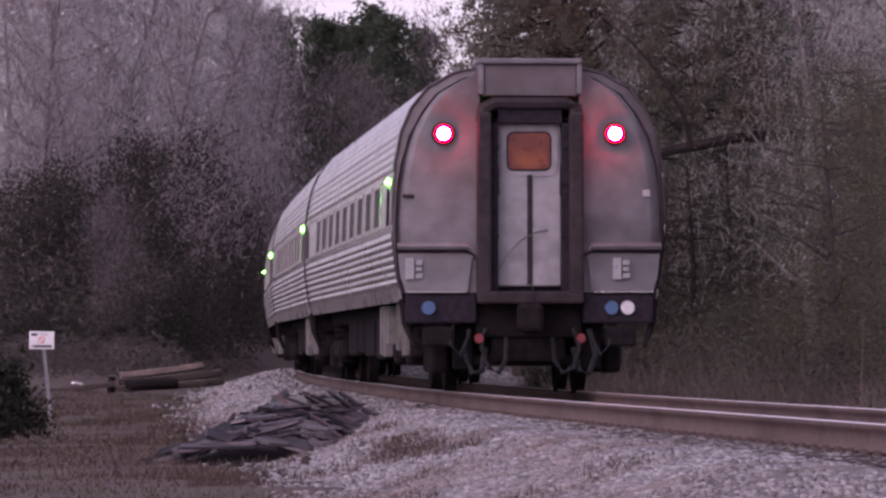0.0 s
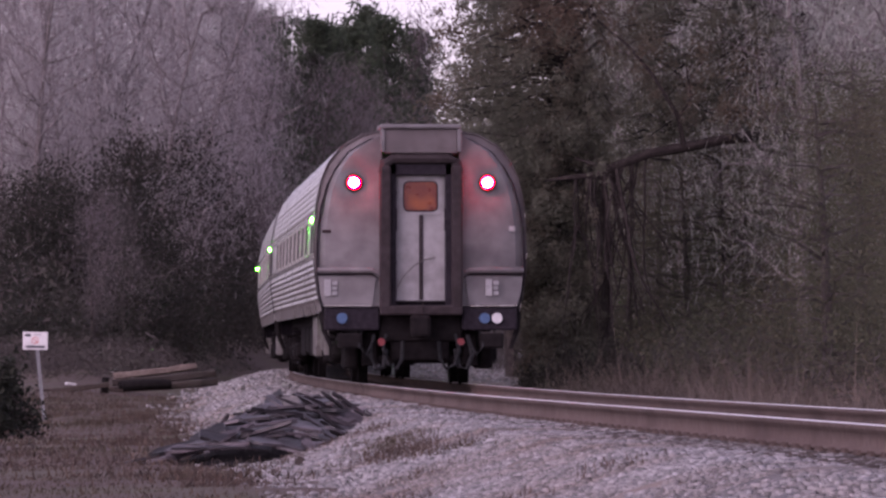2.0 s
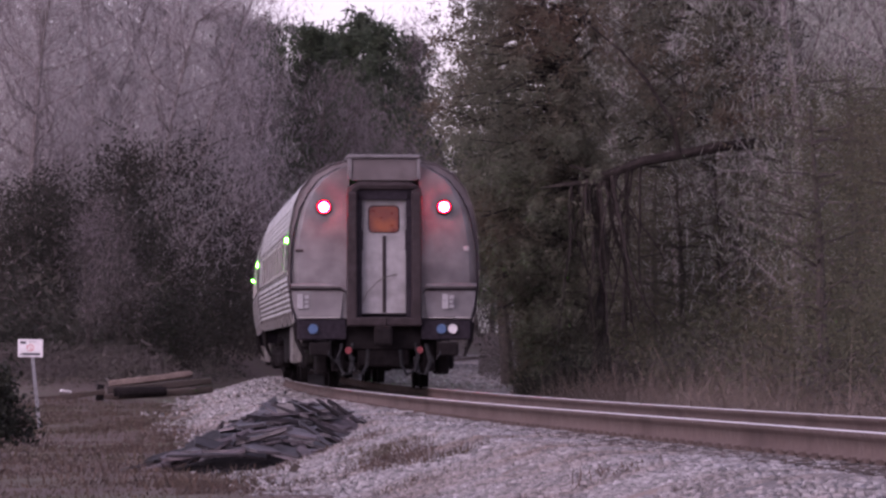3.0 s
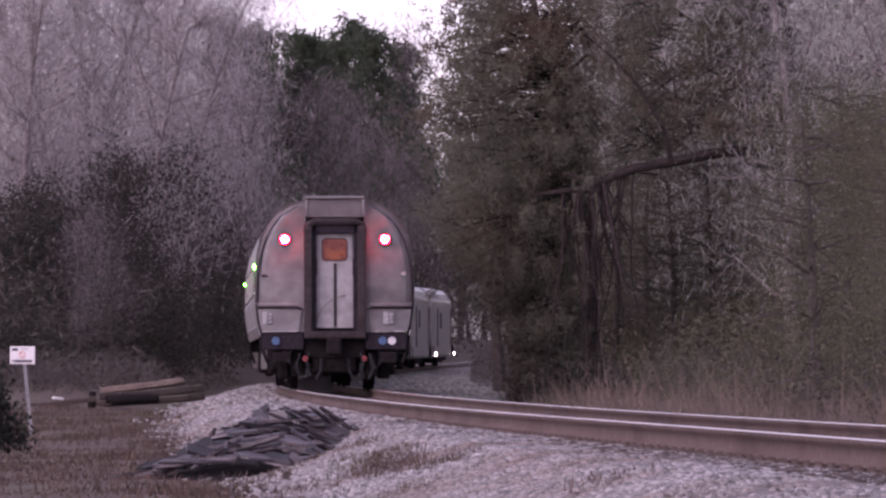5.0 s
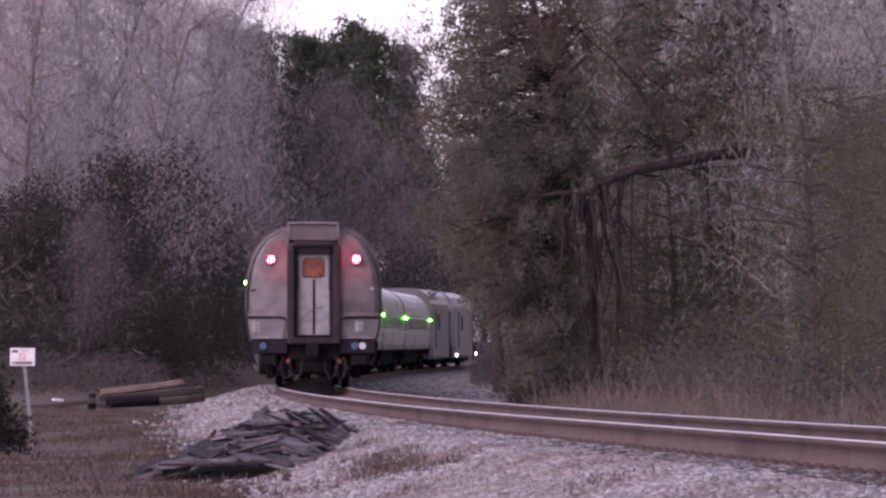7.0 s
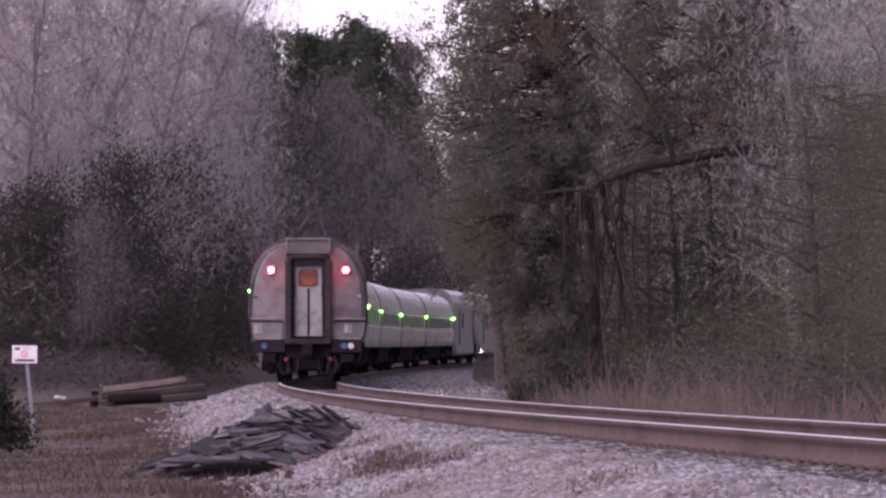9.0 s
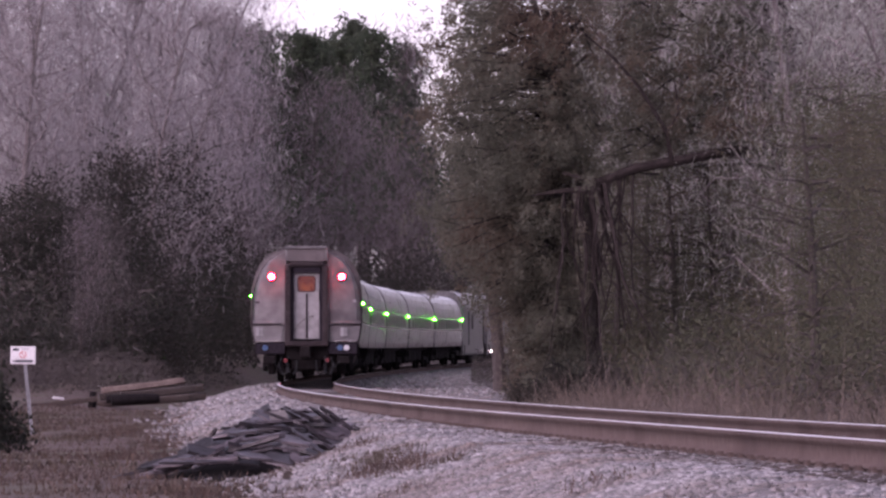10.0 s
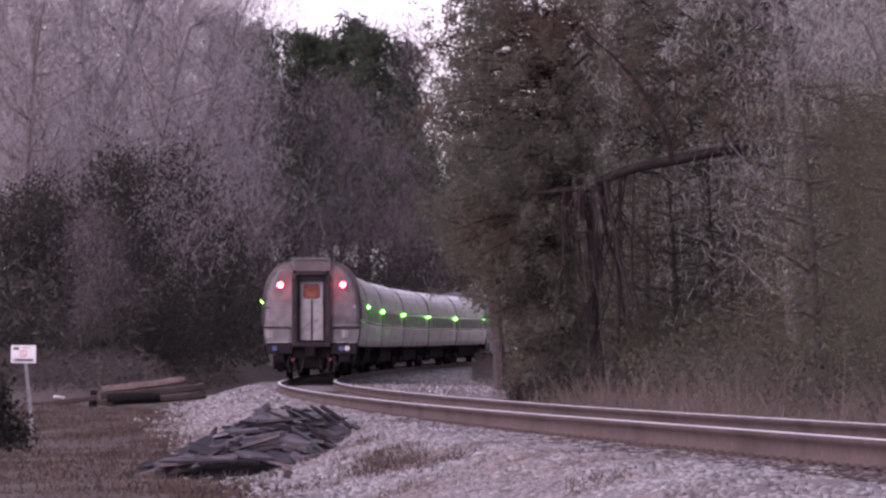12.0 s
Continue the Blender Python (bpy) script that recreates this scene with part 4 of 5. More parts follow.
def woods():
    rng = np.random.default_rng(21)
    cedar = "dark evergreen at the edge of the winter woods"
    kinds = [(bare_tree(31, 14), 14), (bare_tree(32, 15, True, M_TWIGPALE), 15), (bare_tree(33, 13, True, M_TWIGPALE), 13),
             (leafy_tree(41, 15, "pine_tree", "dark green pine standing in the winter woods", M_PINE, True), 15),
             (leafy_tree(42, 16, "pine_tree", "dark green pine standing in the winter woods", M_PINE, True, 0.2), 16),
             (leafy_tree(43, 8, "cedar_tree", cedar, M_CEDAR, False, 0.27, 1.0, 0.055), 8),
             (leafy_tree(44, 7, "cedar_tree", cedar, M_CEDAR, False, 0.30, 1.0, 0.055), 7)]

    def edge(u):
        d = 185.0
        while u * d > track_x(d) - 6.5 and d < 500:
            d += 4
        return d

    def plant(pick, u, d, slope):
        if d > 556 or u * d > track_x(d) - 5.5:
            return
        ob, h0 = kinds[pick]
        ground = float(ground_z(u * d - track_x(d), d))
        set_at(ob, u * d, d, rng.uniform(0, 6.28), min((slope * d + 0.5 - ground) / (h0 * 0.98), 1.9))

    # dark evergreens and low bare growth along the verge
    for u in np.arange(-0.080, -0.002, 0.0058):
        u = u + rng.uniform(-0.0015, 0.0015)
        plant(int(rng.choice([5, 6])), u, edge(u) + rng.uniform(4, 16), cedar_top(u) * rng.uniform(0.88, 1.06))
    for u in (-0.0615, -0.056, -0.050, -0.045, -0.033, -0.024):
        plant(0, u + rng.uniform(-0.001, 0.001), edge(u) + rng.uniform(-3, 1), rng.uniform(0.024, 0.030))
    # taller woods behind, in rows
    for row in range(3):
        for u in np.concatenate([np.arange(-0.082, -0.038, 0.0052), np.arange(-0.038, 0.0145, 0.0042)]):
            u = u + rng.uniform(-0.0012, 0.0012)
            d = edge(u) + 18 + row * 24 + rng.uniform(0, 18)
            if row == 2 and u < -0.038 and rng.random() < 0.4:
                continue
            if u > -0.038:
                pick = int(rng.choice([3, 4, 3, 4, 3, 4, 0])) if row > 0 else 0
            else:
                # pale-twigged trees carry the haze over the upper left
                pick = int(rng.choice([1, 2]))
            plant(pick, u, d, float(crest(u)) * (rng.uniform(0.97, 1.03) if row > 0 else rng.uniform(0.7, 0.92)))
    for ob, _ in kinds:
        for o in [*ob.children_recursive, ob]:
            bpy.data.objects.remove(o)


woods()


def thicket(name, seed, n, qfun, y0, y1, hfun, material, label, leaf, ratio=0.45):
    """Low brush as one mass of small leaves and sprigs with an uneven top."""
    rng = np.random.default_rng(seed)
    y = rng.uniform(y0, y1, n)
    q = qfun(rng, y)
    top = hfun(q, y) * (0.55 + 0.45 * np.array([noise.noise(Vector((a * 0.35, b * 0.13, seed))) for a, b in zip(q, y)]) + 0.25 * rng.random(n))
    z = ground_z(q, y) + np.maximum(top, 0.1) * rng.random(n) ** 0.75
    c = np.stack([track_x(y) + q, y, z], -1)
    tagged(put(name, leaves(name, rng, c, leaf, ratio), material), label, "brush", kind="stuff")


thicket("brush", 51, 36000, lambda r, y: -5.2 - (np.maximum(0, 190 - y) * 0.12) - r.uniform(0, 1, len(y)) ** 1.5 * 16, 165, 500, lambda q, y: np.full(len(q), 5.5), M_BRUSH, "grey-brown winter brush under the bare trees", 0.15, 0.16)

thicket("understorey", 56, 72000, lambda r, y: -5.0 - (np.maximum(0, 200 - y) * 0.11) - r.uniform(0, 1, len(y)) ** 1.3 * 6, 168, 480, lambda q, y: 2.2 + 0.022 * (y - 168) + 2.2 * np.sin(y * 0.21 + q) ** 2, M_CEDAR, "dark evergreen shrubs along the foot of the woods", 0.10, 0.4)


def right_woods():
    rng = np.random.default_rng(61)
    kinds = [(leafy_tree(71, 9, "evergreen_tree", "dull green evergreen tree tangled with vines beside the track", M_LEAFHAZE, False, 0.26, 1.3, 0.042), 9),
             (leafy_tree(72, 10, "evergreen_tree", "dull green evergreen tree tangled with vines beside the track", M_LEAFHAZE, False, 0.22, 1.3, 0.042), 10),
             (bare_tree(73, 11, True, M_TWIGHAZE, 0.75), 11),
             (leafy_tree(74, 9, "evergreen_tree", "dull green evergreen tree tangled with vines beside the track", M_LEAF, False, 0.26, 1.25, 0.038), 9),
             (leafy_tree(75, 10, "evergreen_tree", "dull green evergreen tree tangled with vines beside the track", M_LEAF, False, 0.22, 1.25, 0.038), 10),
             (leafy_tree(76, 12, "evergreen_tree", "tall dull green evergreen with a bare lower trunk", M_LEAFNEAR, False, 0.17, 1.2, 0.05, 5), 12),
             (leafy_tree(77, 10, "evergreen_tree", "unseen dull green evergreen added to shade the train", M_LEAF, False, 0.26, 0.35, 0.11), 10)]
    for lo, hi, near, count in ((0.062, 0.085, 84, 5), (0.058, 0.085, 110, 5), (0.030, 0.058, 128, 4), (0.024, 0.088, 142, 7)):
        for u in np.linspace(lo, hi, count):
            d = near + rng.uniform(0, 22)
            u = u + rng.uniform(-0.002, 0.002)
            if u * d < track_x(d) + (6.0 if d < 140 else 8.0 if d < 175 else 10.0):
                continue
            # farther trees take the hazed leaf colour
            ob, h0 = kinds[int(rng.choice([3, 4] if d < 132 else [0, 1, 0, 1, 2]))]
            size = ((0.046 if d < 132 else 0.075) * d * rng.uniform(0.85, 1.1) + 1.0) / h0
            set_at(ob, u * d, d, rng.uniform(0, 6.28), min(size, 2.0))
    for x, d in ((1.5, 152.0), (2.3, 150.0), (3.4, 153.0), (4.7, 151.0)):
        set_at(kinds[5][0], x, d, rng.uniform(0, 6.28), 0.97)
    for u, d in ((0.024, 134), (0.029, 131), (0.034, 133), (0.040, 130), (0.046, 127)):
        ob, h0 = kinds[int(rng.choice([3, 4]))]
        set_at(ob, u * d, d, rng.uniform(0, 6.28), (0.036 * d * rng.uniform(0.9, 1.1) + 1.0) / h0)
    # bare crowns added between the evergreens, their pale twigs standing in for haze
    for u, d in ((0.034, 141), (0.040, 139), (0.047, 136), (0.053, 130), (0.060, 122), (0.067, 126), (0.074, 119), (0.081, 124)):
        set_at(kinds[2][0], u * d, d, rng.uniform(0, 6.28), 0.083 * d / 10)
    # unseen trees added close to the line on the inner curve, shading the coaches
    for d in range(168, 400, 11):
        set_at(kinds[6][0], float(track_x(d)) + 10.0 + rng.uniform(0, 3) + (3.0 if d < 190 else 0.0), d + rng.uniform(-3, 3), rng.uniform(0, 6.28), rng.uniform(1.4, 1.8))
    for ob, _ in kinds:
        for o in [*ob.children_recursive, ob]:
            bpy.data.objects.remove(o)


right_woods()

thicket("brush", 52, 44000, lambda r, y: 5.2 + r.uniform(0, 1, len(y)) ** 1.3 * 9, 78, 240, lambda q, y: 1.6 + 0.25 * (q - 5), M_BRUSH, "grey-brown winter brush along the track", 0.085, 0.09)
thicket("evergreen_brush", 53, 44000, lambda r, y: 5.6 + r.uniform(0, 1, len(y)) ** 1.3 * 7, 85, 165, lambda q, y: 2.0 + 0.2 * (q - 5), M_LEAF, "low evergreen brush under the trees", 0.036, 0.45)


def weeds():
    rng = np.random.default_rng(54)
    c = np.stack([rng.uniform(3.9, 7.8, 420), rng.uniform(66, 124, 420)], -1)
    k = 80
    i = np.repeat(np.arange(len(c)), k)
    q, y = c[i, 0] + rng.normal(size=len(i)) * 0.30, c[i, 1] + rng.normal(size=len(i)) * 0.5
    lush = np.array([max(0.0, 0.45 + 0.9 * noise.noise(Vector((a * 0.7, b * 0.16, 3)))) for a, b in c])
    h = ((0.08 + 0.62 * lush * rng.uniform(0.4, 1.0, len(c)))[i] * rng.uniform(0.25, 1.2, len(i)))[:, None]
    up = rand_dirs(rng, len(i), 0.4) * 1.1 + (0, 0, 0.7)
    p = np.stack([track_x(y) + q, y, ground_z(q, y)], -1)
    tagged(put("dead_weeds", quads("dead_weeds", p + up * h * 0.9, up * h, rand_dirs(rng, len(i), 0.1) * 0.005), M_WEED), "tall tan dead weeds beside the rails", "weeds", kind="stuff")


weeds()


def overhanging_tree():
    """The tree that hangs over the inner side of the curve: trunk behind, one long bare limb, hanging vines, ragged crown."""
    rng = np.random.default_rng(91)
    t = tagged(empty("overhanging_tree"), "evergreen tree over the track with a bare limb and vines", "tree")
    D = 126.0
    base = float(ground_z(5.5, D))
    bm = bmesh.new()
    trunk = [(8.2, D + 3, base - 0.3), (8.2, D + 3, 2.5), (8.0, D + 3, 5.2), (7.6, D + 3, 7.5), (7.2, D + 3, 10.0)]
    tube(bm, trunk, [0.24, 0.20, 0.17, 0.12, 0.06], 9)
    trunk2 = [(3.45, D + 1.5, base - 0.3), (3.25, D + 1.5, 1.2), (3.3, D + 1.5, 2.8), (2.9, D + 1.2, 5.0), (2.3, D + 1.2, 7.0), (1.9, D + 1, 8.8)]
    tube(bm, trunk2, [0.17, 0.15, 0.14, 0.13, 0.10, 0.05], 8)
    part("trunk", bm, M_BARK, t)
    bm = bmesh.new()
    limb = [(8.0, D + 2.6, 5.0), (6.67, D - 2, 4.93), (5.7, D - 3.8, 4.78), (4.92, D - 4.2, 4.63), (4.03, D - 4.4, 4.47), (3.40, D - 4.5, 4.24), (2.98, D - 4.5, 4.04), (2.36, D - 4.5, 3.99), (1.85, D - 4.3, 3.92)]
    tube(bm, limb, [0.14, 0.12, 0.11, 0.105, 0.10, 0.09, 0.075, 0.045, 0.02], 8)
    tube(bm, [limb[5], (3.2, D - 4.4, 4.22), (2.9, D - 4.3, 4.26), (2.5, D - 4.2, 4.4)], [0.07, 0.06, 0.045, 0.02], 6)
    tube(bm, [(4.75, D - 4.3, 4.62), (4.65, D - 4.5, 5.2), (4.1, D - 4.6, 6.1), (3.6, D - 4.6, 6.7), (3.0, D - 4.6, 7.2)], [0.06, 0.05, 0.04, 0.03, 0.015], 6)
    tube(bm, [(4.65, D - 4.5, 5.2), (4.9, D - 4.6, 5.6), (4.8, D - 4.6, 6.3)], [0.04, 0.03, 0.012], 5)
    part("limb", bm, M_VINE, t, "long bare dark limb")
    # vines and dead branches that hang from the limb
    for k in range(24):
        f = rng.uniform(0.50, 0.86) if k > 3 else 0.64 + 0.03 * k
        i = min(int(f * 8), 7)
        p = Vector(limb[i]).lerp(Vector(limb[i + 1]), f * 8 - i)
        drop = rng.uniform(1.2, 4.4) if k > 3 else (4.4, 3.6, 2.6, 4.0)[k]
        pts = branch_points(rng, p, (rng.uniform(-0.25, 0.15) if k else 0.05, rng.uniform(-0.3, 0.3), -1), drop, 8, 0.16, -0.10)
        pts = [v if v.z > base + 0.05 else Vector((v.x, v.y, base + 0.05)) for v in pts]
        b2 = tube(bmesh.new(), pts, list(np.linspace(0.055 if k < 4 else 0.028, 0.012, 9)), 5)
        for j in (3, 5, 6):
            sub = branch_points(rng, pts[j], (rng.uniform(-1, 1), 0.2, rng.uniform(-0.9, 0.2)), rng.uniform(0.3, 0.9), 3, 0.2, -0.1)
            tube(b2, sub, [0.012, 0.009, 0.007, 0.004], 4)
        part("vine", b2, M_VINE, t)
    # crown: boughs from the two trunks out to a ragged edge over the track
    edge_z = [-0.6, -0.23, 0.37, 0.98, 1.46, 1.94, 2.42, 3.4, 4.6, 5.2, 5.8, 6.4, 7.0, 7.96, 10.5]
    edge_x = [1.3, 1.3, 1.45, 1.3, 0.6, 0.38, 0.22, -0.2, 0.0, -0.1, -0.3, -0.1, 0.12, 0.3, 0.6]
    bm = bmesh.new()
    clumps, sizes = [], []
    for k in range(1180):
        z = rng.uniform(-0.3, 8.7)
        left = float(np.interp(z, edge_z, edge_x))
        far = 6.6 if z > 4.9 else (4.0 if z > 3.9 else 2.9)
        f = rng.random() ** (1.6 if k % 5 < 3 else 0.8)
        x = left + 0.12 + f * (far - left)
        if x > 1.7 and 0.4 < z < 4.4 and rng.random() < 0.6:
            continue
        if x < 1.35 and z < 2.4 and rng.random() < 0.6:
            continue
        start = Vector((2.8 if x < 3.4 else x + 1.2, D + 1.0, min(z + rng.uniform(-0.2, 1.0), 8.6)))
        end = Vector((x, D + rng.uniform(-5.6, 0.5 if x > 1.0 else 1.8), z))
        mid = start.lerp(end, 0.55) + Vector((0, 0, rng.uniform(0.0, 0.35)))
        if k % 2 == 0:
            tube(bm, [start, mid, end], [0.03, 0.02, 0.007], 4)
        for w in (0.7, 0.85, 1.0):
            c = mid.lerp(end, (w - 0.55) / 0.45)
            clumps.append(np.array(c) + rng.normal(size=3) * 0.08)
            sizes.append(rng.uniform(0.16, 0.36))
    # sprigs standing off into the sky
    for x, z, n in ((-0.15, 7.25, 5), (0.10, 7.1, 5), (0.35, 7.9, 6), (0.45, 8.3, 5), (-0.38, 5.8, 5), (-0.30, 3.6, 4), (0.25, 2.0, 3)):
        for _ in range(n):
            clumps.append(np.array((x, D - 1, z)) + rng.normal(size=3) * (0.24, 0.4, 0.2))
            sizes.append(0.17)
        tube(bm, [(x + 1.7, D - 0.5, z - 0.7), (x + 0.7, D - 1, z - 0.2), (x, D - 1, z)], [0.03, 0.018, 0.006], 5)
    part("bough", bm, M_VINE, t)
    clumps, sizes = np.array(clumps), np.array(sizes)
    i = np.repeat(np.arange(len(clumps)), 54)
    c = clumps[i] + rand_dirs(rng, len(i), 0.9) * (sizes[i] * rng.uniform(0.1, 1.0, len(i)) ** 0.6)[:, None]
    put("crown", leaves("crown", rng, c, 0.036, 0.5, 1.0, 0.35), M_LEAFNEAR, t, "small dull green and brown leaves")


overhanging_tree()


def bush():
    rng = np.random.default_rng(95)
    t = tagged(empty("dark_bush"), "dense dark evergreen bush on the grass verge", "bush")
    y, x = 67.0, -5.42
    z0 = -0.62
    bm = bmesh.new()
    pts = []
    for k in range(90):
        a, e = rng.uniform(0, 6.28), rng.uniform(0.1, 1.4)
        r = rng.uniform(0.5, 0.86)
        end = Vector((x + r * 0.8 * math.cos(a) * math.cos(e), y + r * math.sin(a) * math.cos(e), z0 + 0.15 + 1.05 * r * 1.1 * math.sin(e)))
        tube(bm, [(x, y, z0), Vector((x, y, z0 + 0.2)).lerp(end, 0.5), end], [0.018, 0.012, 0.004], 4)
        pts += [Vector((x, y, z0 + 0.3)).lerp(end, f) for f in (0.45, 0.7, 0.9, 1.0)]
    for k in range(9):
        s = Vector((x + 0.2, y - 0.1, z0 + 0.12 + 0.03 * k))
        tube(bm, branch_points(rng, s, (1, 0, rng.uniform(-0.05, 0.5)), rng.uniform(0.45, 0.7), 4, 0.12, 0), [0.008, 0.006, 0.005, 0.004, 0.003], 4)
    part("stem", bm, M_BARK, t)
    pts = np.array([p[:] for p in pts])
    c = np.repeat(pts, 46, 0) + rng.normal(size=(len(pts) * 46, 3)) * 0.085
    c[:, 2] = np.maximum(c[:, 2], z0 + 0.02)
    put("foliage", leaves("foliage", rng, c, 0.034, 0.45), M_LEAFDARK, t, "very dark small leaves")


bush()


def shrubs():
    """Low dark shrubs at the foot of the overhanging tree."""
    rng = np.random.default_rng(97)
    for x, y, w, h in ((1.75, 121.0, 0.55, 0.75), (2.35, 120.0, 0.7, 1.1), (3.05, 119.5, 0.75, 1.25), (3.6, 121.0, 0.5, 0.8)):
        z0 = float(ground_z(x - track_x(y), y))
        t = tagged(empty("dark_shrub"), "low dark evergreen shrub under the overhanging tree", "shrub", "shrubs under the tree")
        bm = bmesh.new()
        pts = []
        for k in range(60):
            a, e, r = rng.uniform(0, 6.28), rng.uniform(0.1, 1.5), rng.uniform(0.5, 1.0)
            end = Vector((x + r * w * math.cos(a) * math.cos(e), y + r * w * math.sin(a) * math.cos(e), z0 + 0.08 + r * h * math.sin(e)))
            tube(bm, [(x, y, z0 - 0.05), Vector((x, y, z0 + 0.15)).lerp(end, 0.5), end], [0.016, 0.010, 0.004], 4)
            pts += [Vector((x, y, z0 + 0.2)).lerp(end, f) for f in (0.5, 0.8, 1.0)]
        part("stem", bm, M_BARK, t)
        pts = np.array([p[:] for p in pts])
        c = np.repeat(pts, 26, 0) + rng.normal(size=(len(pts) * 26, 3)) * 0.11
        c[:, 2] = np.maximum(c[:, 2], z0 + 0.02)
        put("foliage", leaves("foliage", rng, c, 0.036, 0.45), M_CEDAR, t, "small dark leaves")


shrubs()


# ================= things on the verge =================
def sign():
    t = tagged(empty("warning_sign", Matrix.Translation((-6.67, 96, -0.62))), "small white notice board on a thin grey metal post", "sign")
    post = bmesh.new()
    for dx in (-0.022, 0.022):
        box(post, dx - 0.004, dx + 0.004, -0.016, 0.016, 0, 1.40)
    box(post, -0.024, 0.024, 0.010, 0.016, 0, 1.40)
    bmesh.ops.transform(post, matrix=Matrix.Rotation(math.atan2(-0.12, 1.3), 4, "Y"), verts=post.verts)
    part("post", post, M_GALV, t, "thin galvanised channel post")
    lean = Matrix.Translation((-0.135, -0.03, 1.285)) @ Matrix.Rotation(radians(1.0), 4, "Y")
    b = part("board", boxed(-0.203, 0.203, -0.006, 0.006, -0.145, 0.145, 0.005), M_WHITE, t, "white notice board with faint print")
    b.matrix_basis = lean
    m = boxed(-0.17, -0.07, -0.011, -0.007, 0.07, 0.115)
    part("print_bar", m, M_INK, b)
    part("print_bar", boxed(-0.13, 0.16, -0.011, -0.007, -0.115, -0.075), M_INK, b)
    part("print_bar", boxed(-0.165, -0.145, -0.011, -0.007, -0.115, -0.08), M_INK, b)
    part("print_bar", boxed(-0.03, 0.10, -0.011, -0.007, 0.095, 0.11), M_MARK, b)
    r = bmesh.new()
    for k in range(24):
        a0, a1 = 2 * math.pi * k / 24, 2 * math.pi * (k + 1) / 24
        vs = [r.verts.new((rad * math.cos(a), -0.009, 0.01 + rad * math.sin(a))) for rad, a in ((0.045, a0), (0.058, a0), (0.058, a1), (0.045, a1))]
        r.faces.new(vs)
    box(r, -0.05, 0.05, -0.011, -0.008, 0.004, 0.016, 0, Matrix.Translation((0, 0, 0.01)) @ Matrix.Rotation(radians(45), 4, "Y") @ Matrix.Translation((0, 0, -0.01)))
    part("print_ring", r, M_REDINK, b)
    bolts = bmesh.new()
    for z in (-0.1, 0.1):
        cyl(bolts, (0.0, -0.006, z), (0.0, -0.014, z), 0.008, n=8)
    part("bolt", bolts, M_GALV, b)


sign()


def slab_meshes(rng, count, lx, ly, lz, material, name):
    """Broken flat pieces with chipped corners."""
    out = []
    for _ in range(count):
        a, b = lx * rng.uniform(0.55, 1.3), ly * rng.uniform(0.6, 1.2)
        n = rng.integers(5, 8)
        ang = np.sort(rng.uniform(0, 6.28, n)) * 0.25 + np.linspace(0, 6.28, n, endpoint=False) * 0.75
        ring = [(a / 2 * np.sign(math.cos(t)) * abs(math.cos(t)) ** 0.3, b / 2 * np.sign(math.sin(t)) * abs(math.sin(t)) ** 0.3) for t in ang]
        bm = bmesh.new()
        h = lz * rng.uniform(0.7, 1.5)
        lo = [bm.verts.new((x, y, -h / 2)) for x, y in ring]
        hi = [bm.verts.new((x * 0.97 + rng.normal() * 0.006, y * 0.97, h / 2 + rng.normal() * h * 0.12)) for x, y in ring]
        bm.faces.new(lo[::-1])
        bm.faces.new(hi)
        for k in range(n):
            bm.faces.new((lo[k], lo[(k + 1) % n], hi[(k + 1) % n], hi[k]))
        me = bpy.data.meshes.new(name)
        bm.to_mesh(me)
        bm.free()
        me.materials.append(material)
        out.append(me)
    return out


def heap_middle(y):
    return -1.90 + (y - 59) * 0.07


def heap_height(x, y):
    return 0.50 * max(0.0, 1 - abs((x - heap_middle(y)) / 1.06) ** 2.0) * max(0.0, 1 - abs((y - 63) / 6.2) ** 2.2)


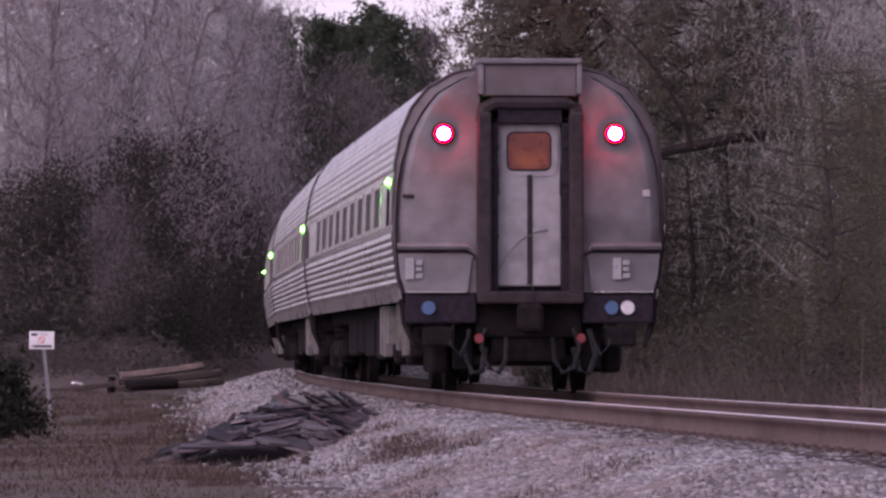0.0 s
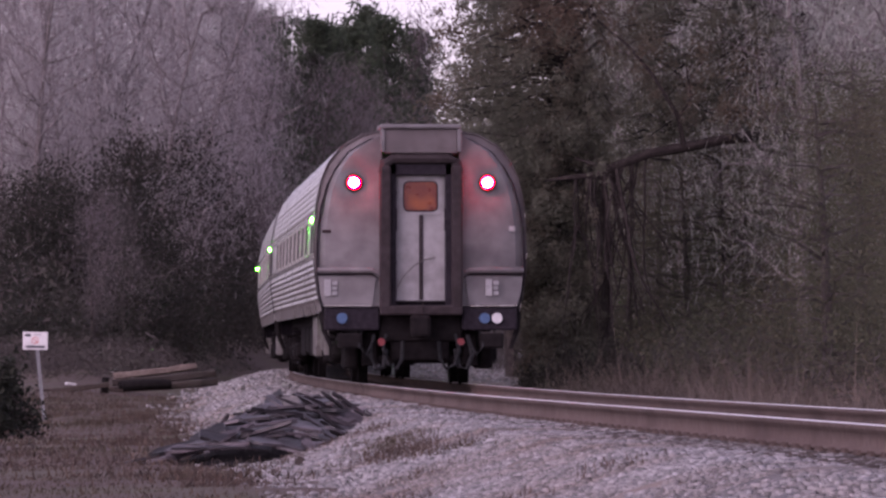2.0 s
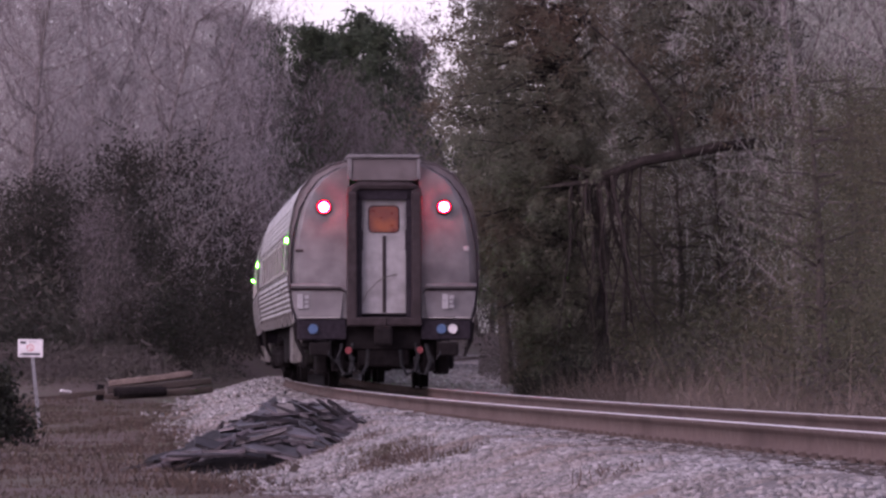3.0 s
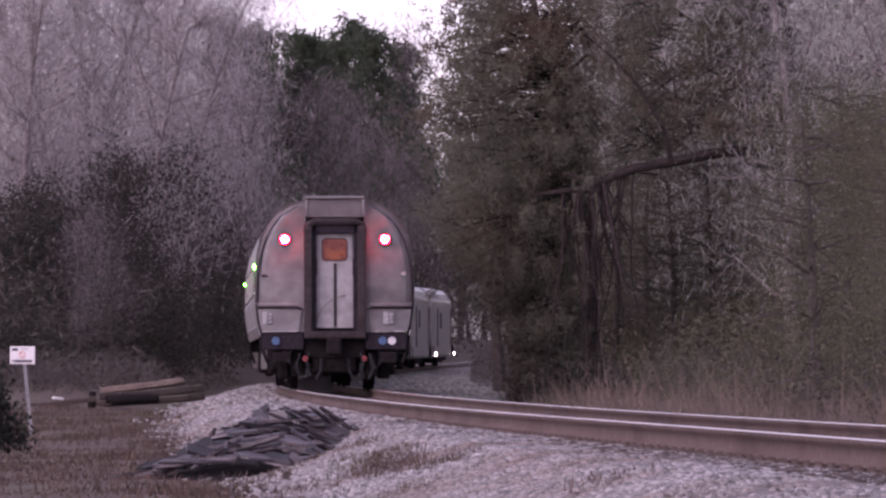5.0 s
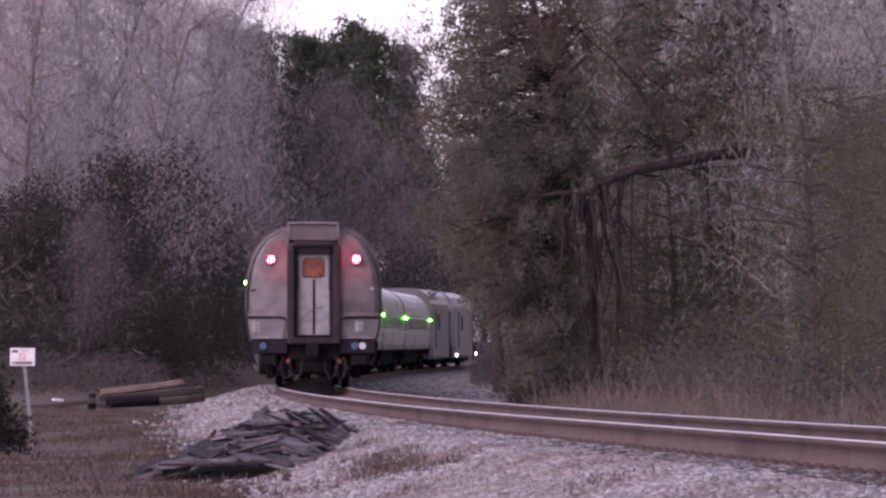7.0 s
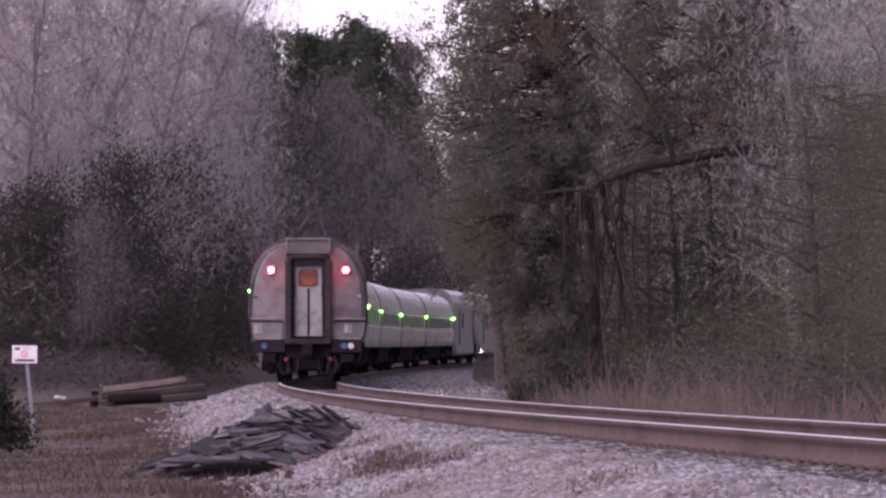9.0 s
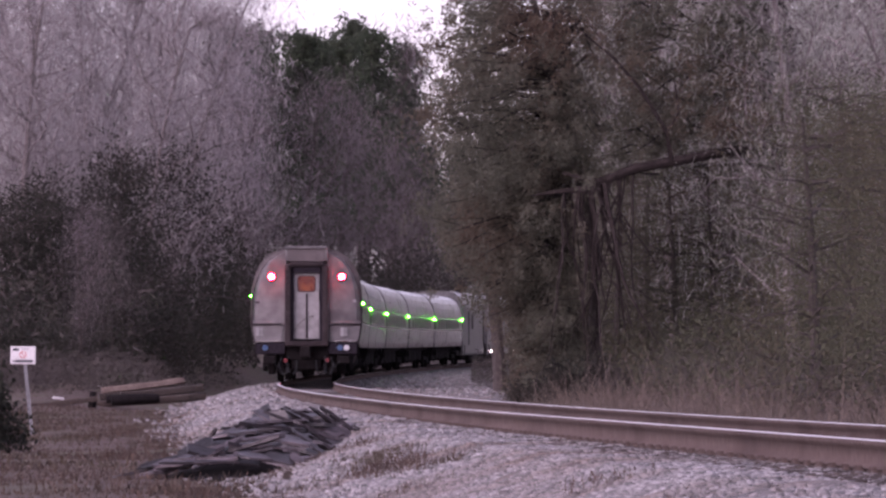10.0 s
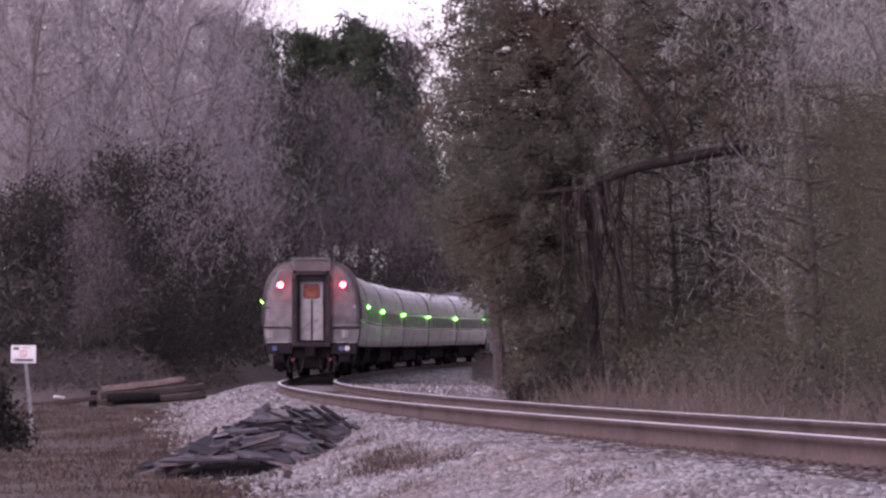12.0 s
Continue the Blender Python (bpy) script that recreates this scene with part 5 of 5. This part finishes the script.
def scrap_heap():
    rng = np.random.default_rng(17)
    t = tagged(empty("scrap_heap"), "low heap of dark broken flat slabs dumped on the stones", "scrap heap")
    shapes = slab_meshes(rng, 10, 0.46, 0.26, 0.026, M_SCRAP, "slab") + slab_meshes(rng, 8, 0.85, 0.10, 0.028, M_SCRAP, "slab")
    core = bmesh.new()
    g = {}
    for i in range(24):
        for j in range(24):
            y = 57 + 12 * j / 23
            x = heap_middle(y) + 1.15 * (i / 11.5 - 1)
            g[i, j] = core.verts.new((x, y, -0.68 + 0.52 * heap_height(x, y) + rng.normal() * 0.012))
    for i in range(23):
        for j in range(23):
            core.faces.new((g[i, j], g[i + 1, j], g[i + 1, j + 1], g[i, j + 1]))
    # sheet under the slabs, near black to stand in for shade between them
    part("rubble", core, M_UNDER, t)
    n = 0
    while n < 295:
        y = rng.uniform(57.8, 69)
        x = heap_middle(y) + rng.uniform(-1.06, 1.10)
        h = heap_height(x, y)
        if h < 0.02 and rng.random() < 0.75:
            continue
        ob = new("slab", shapes[rng.integers(0, 18)])
        ob.parent = t
        gx = (heap_height(x + 0.1, y) - heap_height(x - 0.1, y)) / 0.2
        gy = (heap_height(x, y + 0.3) - heap_height(x, y - 0.3)) / 0.6
        tilt = Euler((math.atan(gy) + rng.normal() * 0.24 + 0.06, -math.atan(gx) * 0.8 + rng.normal() * 0.15, rng.normal() * 0.6))
        ob.matrix_basis = Matrix.LocRotScale((x, y, -0.60 + h * rng.uniform(0.72, 1.06) + rng.uniform(-0.02, 0.035)), tilt, None)
        n += 1
    # pale slab that catches the light on top, and the bent strip at the end
    s = part("pale_slab", boxed(-0.09, 0.09, -0.09, 0.09, -0.015, 0.015, 0.004), M_EQUIP, t, "pale slab lying on top")
    s.matrix_basis = pose(-1.70, 61.2, -0.06, 30, -6, 12)
    part("bent_strip", tube(bmesh.new(), [(-1.10, 64, -0.42), (-0.98, 64.2, -0.30), (-0.90, 64.3, -0.30), (-0.80, 64.5, -0.42)], [0.03, 0.035, 0.035, 0.03], 6), M_SCRAP, t, "dark bent strip")


scrap_heap()


def beam(name, length, w, h, material, m, label, category, group="", seed=0):
    """Sawn beam with worn edges and a slight bow."""
    rng = np.random.default_rng(seed)
    bm = bmesh.new()
    n = 7
    rings = []
    for i in range(n):
        f = i / (n - 1)
        sag = 0.02 * math.sin(math.pi * f)
        c = 0.16 * min(w, h)
        pts = [(-w / 2 + c, -h / 2), (w / 2 - c, -h / 2), (w / 2, -h / 2 + c), (w / 2, h / 2 - c), (w / 2 - c, h / 2), (-w / 2 + c, h / 2), (-w / 2, h / 2 - c), (-w / 2, -h / 2 + c)]
        rings.append([bm.verts.new((length * (f - 0.5), x + rng.normal() * 0.006, z - sag + rng.normal() * 0.006)) for x, z in pts])
    for r0, r1 in zip(rings, rings[1:]):
        for k in range(8):
            bm.faces.new((r0[k], r1[k], r1[(k + 1) % 8], r0[(k + 1) % 8]))
    bm.faces.new(rings[0])
    bm.faces.new(rings[-1][::-1])
    bmesh.ops.recalc_face_normals(bm, faces=bm.faces)
    ob = part(name, bm, material)
    ob.matrix_basis = m
    return tagged(ob, label, category, group)


def timbers():
    lab = "weathered brown timber beam lying in a low stack"
    for k, (x, y, z, ln, ry, rz) in enumerate(((-7.38, 144.8, -0.37, 2.3, -3.5, 6), (-7.16, 145.6, -0.36, 2.5, -3, 12), (-7.12, 146.4, -0.34, 2.5, -3, 5),
                                                (-7.25, 145.2, -0.19, 2.35, -4.5, 10), (-7.10, 146.1, -0.17, 2.4, -5, 15), (-7.38, 145.5, 0.0, 2.05, -6.5, 8))):
        # only the top beam is paler and redder, as if light fell on it
        beam("timber_beam", ln, 0.22, 0.155, M_TIMBER if k == 5 else M_TIE, pose(x, y, z, 6 * (-1) ** k, ry, rz), lab, "timber", "stacked timbers", k)
    beam("timber_beam", 1.75, 0.16, 0.12, M_TIE, pose(-9.05, 140, -0.37, 0, -5.5, 8), "dark old beam lying alone in the grass", "timber", "", 11)
    for k, (x, y, z, r) in enumerate(((-7.62, 143.9, -0.33, 0.115), (-7.75, 144.3, -0.30, 0.10))):
        log = tube(bmesh.new(), [(x - 0.45, y, z - 0.03), (x, y + 0.1, z), (x + 0.7, y + 0.3, z + 0.02)], [r, r * 1.05, r * 0.9], 10)
        tagged(part("round_log", log, M_UNDER), "short dark round log in front of the stacked timbers", "log", "logs by the stack")
    st = tagged(part("stump", tube(bmesh.new(), [(-8.33, 140.5, -0.5), (-8.32, 140.5, -0.3), (-8.3, 140.5, -0.12)], [0.10, 0.10, 0.08], 9), M_UNDER), "short dark broken post stump in the grass", "stump")
    rng = np.random.default_rng(5)
    for k, (x, y, z, s) in enumerate(((-9.2, 165, 0.10, 0.15), (-9.55, 166, 0.06, 0.12), (-9.0, 164.5, 0.02, 0.10))):
        bm = bmesh.new()
        bmesh.ops.create_icosphere(bm, subdivisions=2, radius=s)
        for v in bm.verts:
            v.co = v.co * (1 + 0.35 * noise.noise(v.co * 9 + Vector((k, 0, 0))))
            v.co.z *= 0.7
        tagged(part("rubbish_bag", bm, M_WHITE), "crumpled pale plastic rubbish beside the brush", "rubbish", "rubbish by the woods").matrix_basis = pose(x, y, float(ground_z(x - track_x(y), y)) + s * 0.45)
    bm = bmesh.new()
    bmesh.ops.create_icosphere(bm, subdivisions=2, radius=0.06)
    for v in bm.verts:
        v.co *= 1 + 0.4 * noise.noise(v.co * 14)
    tagged(part("dark_stone", bm, M_TIE), "single dark stone among the pale ballast", "stone").matrix_basis = pose(-1.43, 54.6, -0.565)
    bm = boxed(-0.12, 0.12, -0.1, 0.1, -0.03, 0.03, 0.02)
    tagged(part("litter", bm, M_WHITE), "small scrap of white litter in the grass", "litter").matrix_basis = pose(-9.1, 140, -0.27, 0, 8, 20)


timbers()
thicket("earth_bank_brush", 55, 22000, lambda r, y: -3.9 - r.uniform(0, 1, len(y)) * 9, 152, 240, lambda q, y: np.full(len(q), 0.7), M_BRUSH, "low dead scrub on the bank", 0.08, 0.12)
thicket("dead_bramble", 58, 20000, lambda r, y: -4.4 - r.uniform(0, 1, len(y)) * 8.5, 158, 188, lambda q, y: np.full(len(q), 1.1), M_BRUSH, "dark tangled bramble below the woods", 0.10, 0.14)


motions()
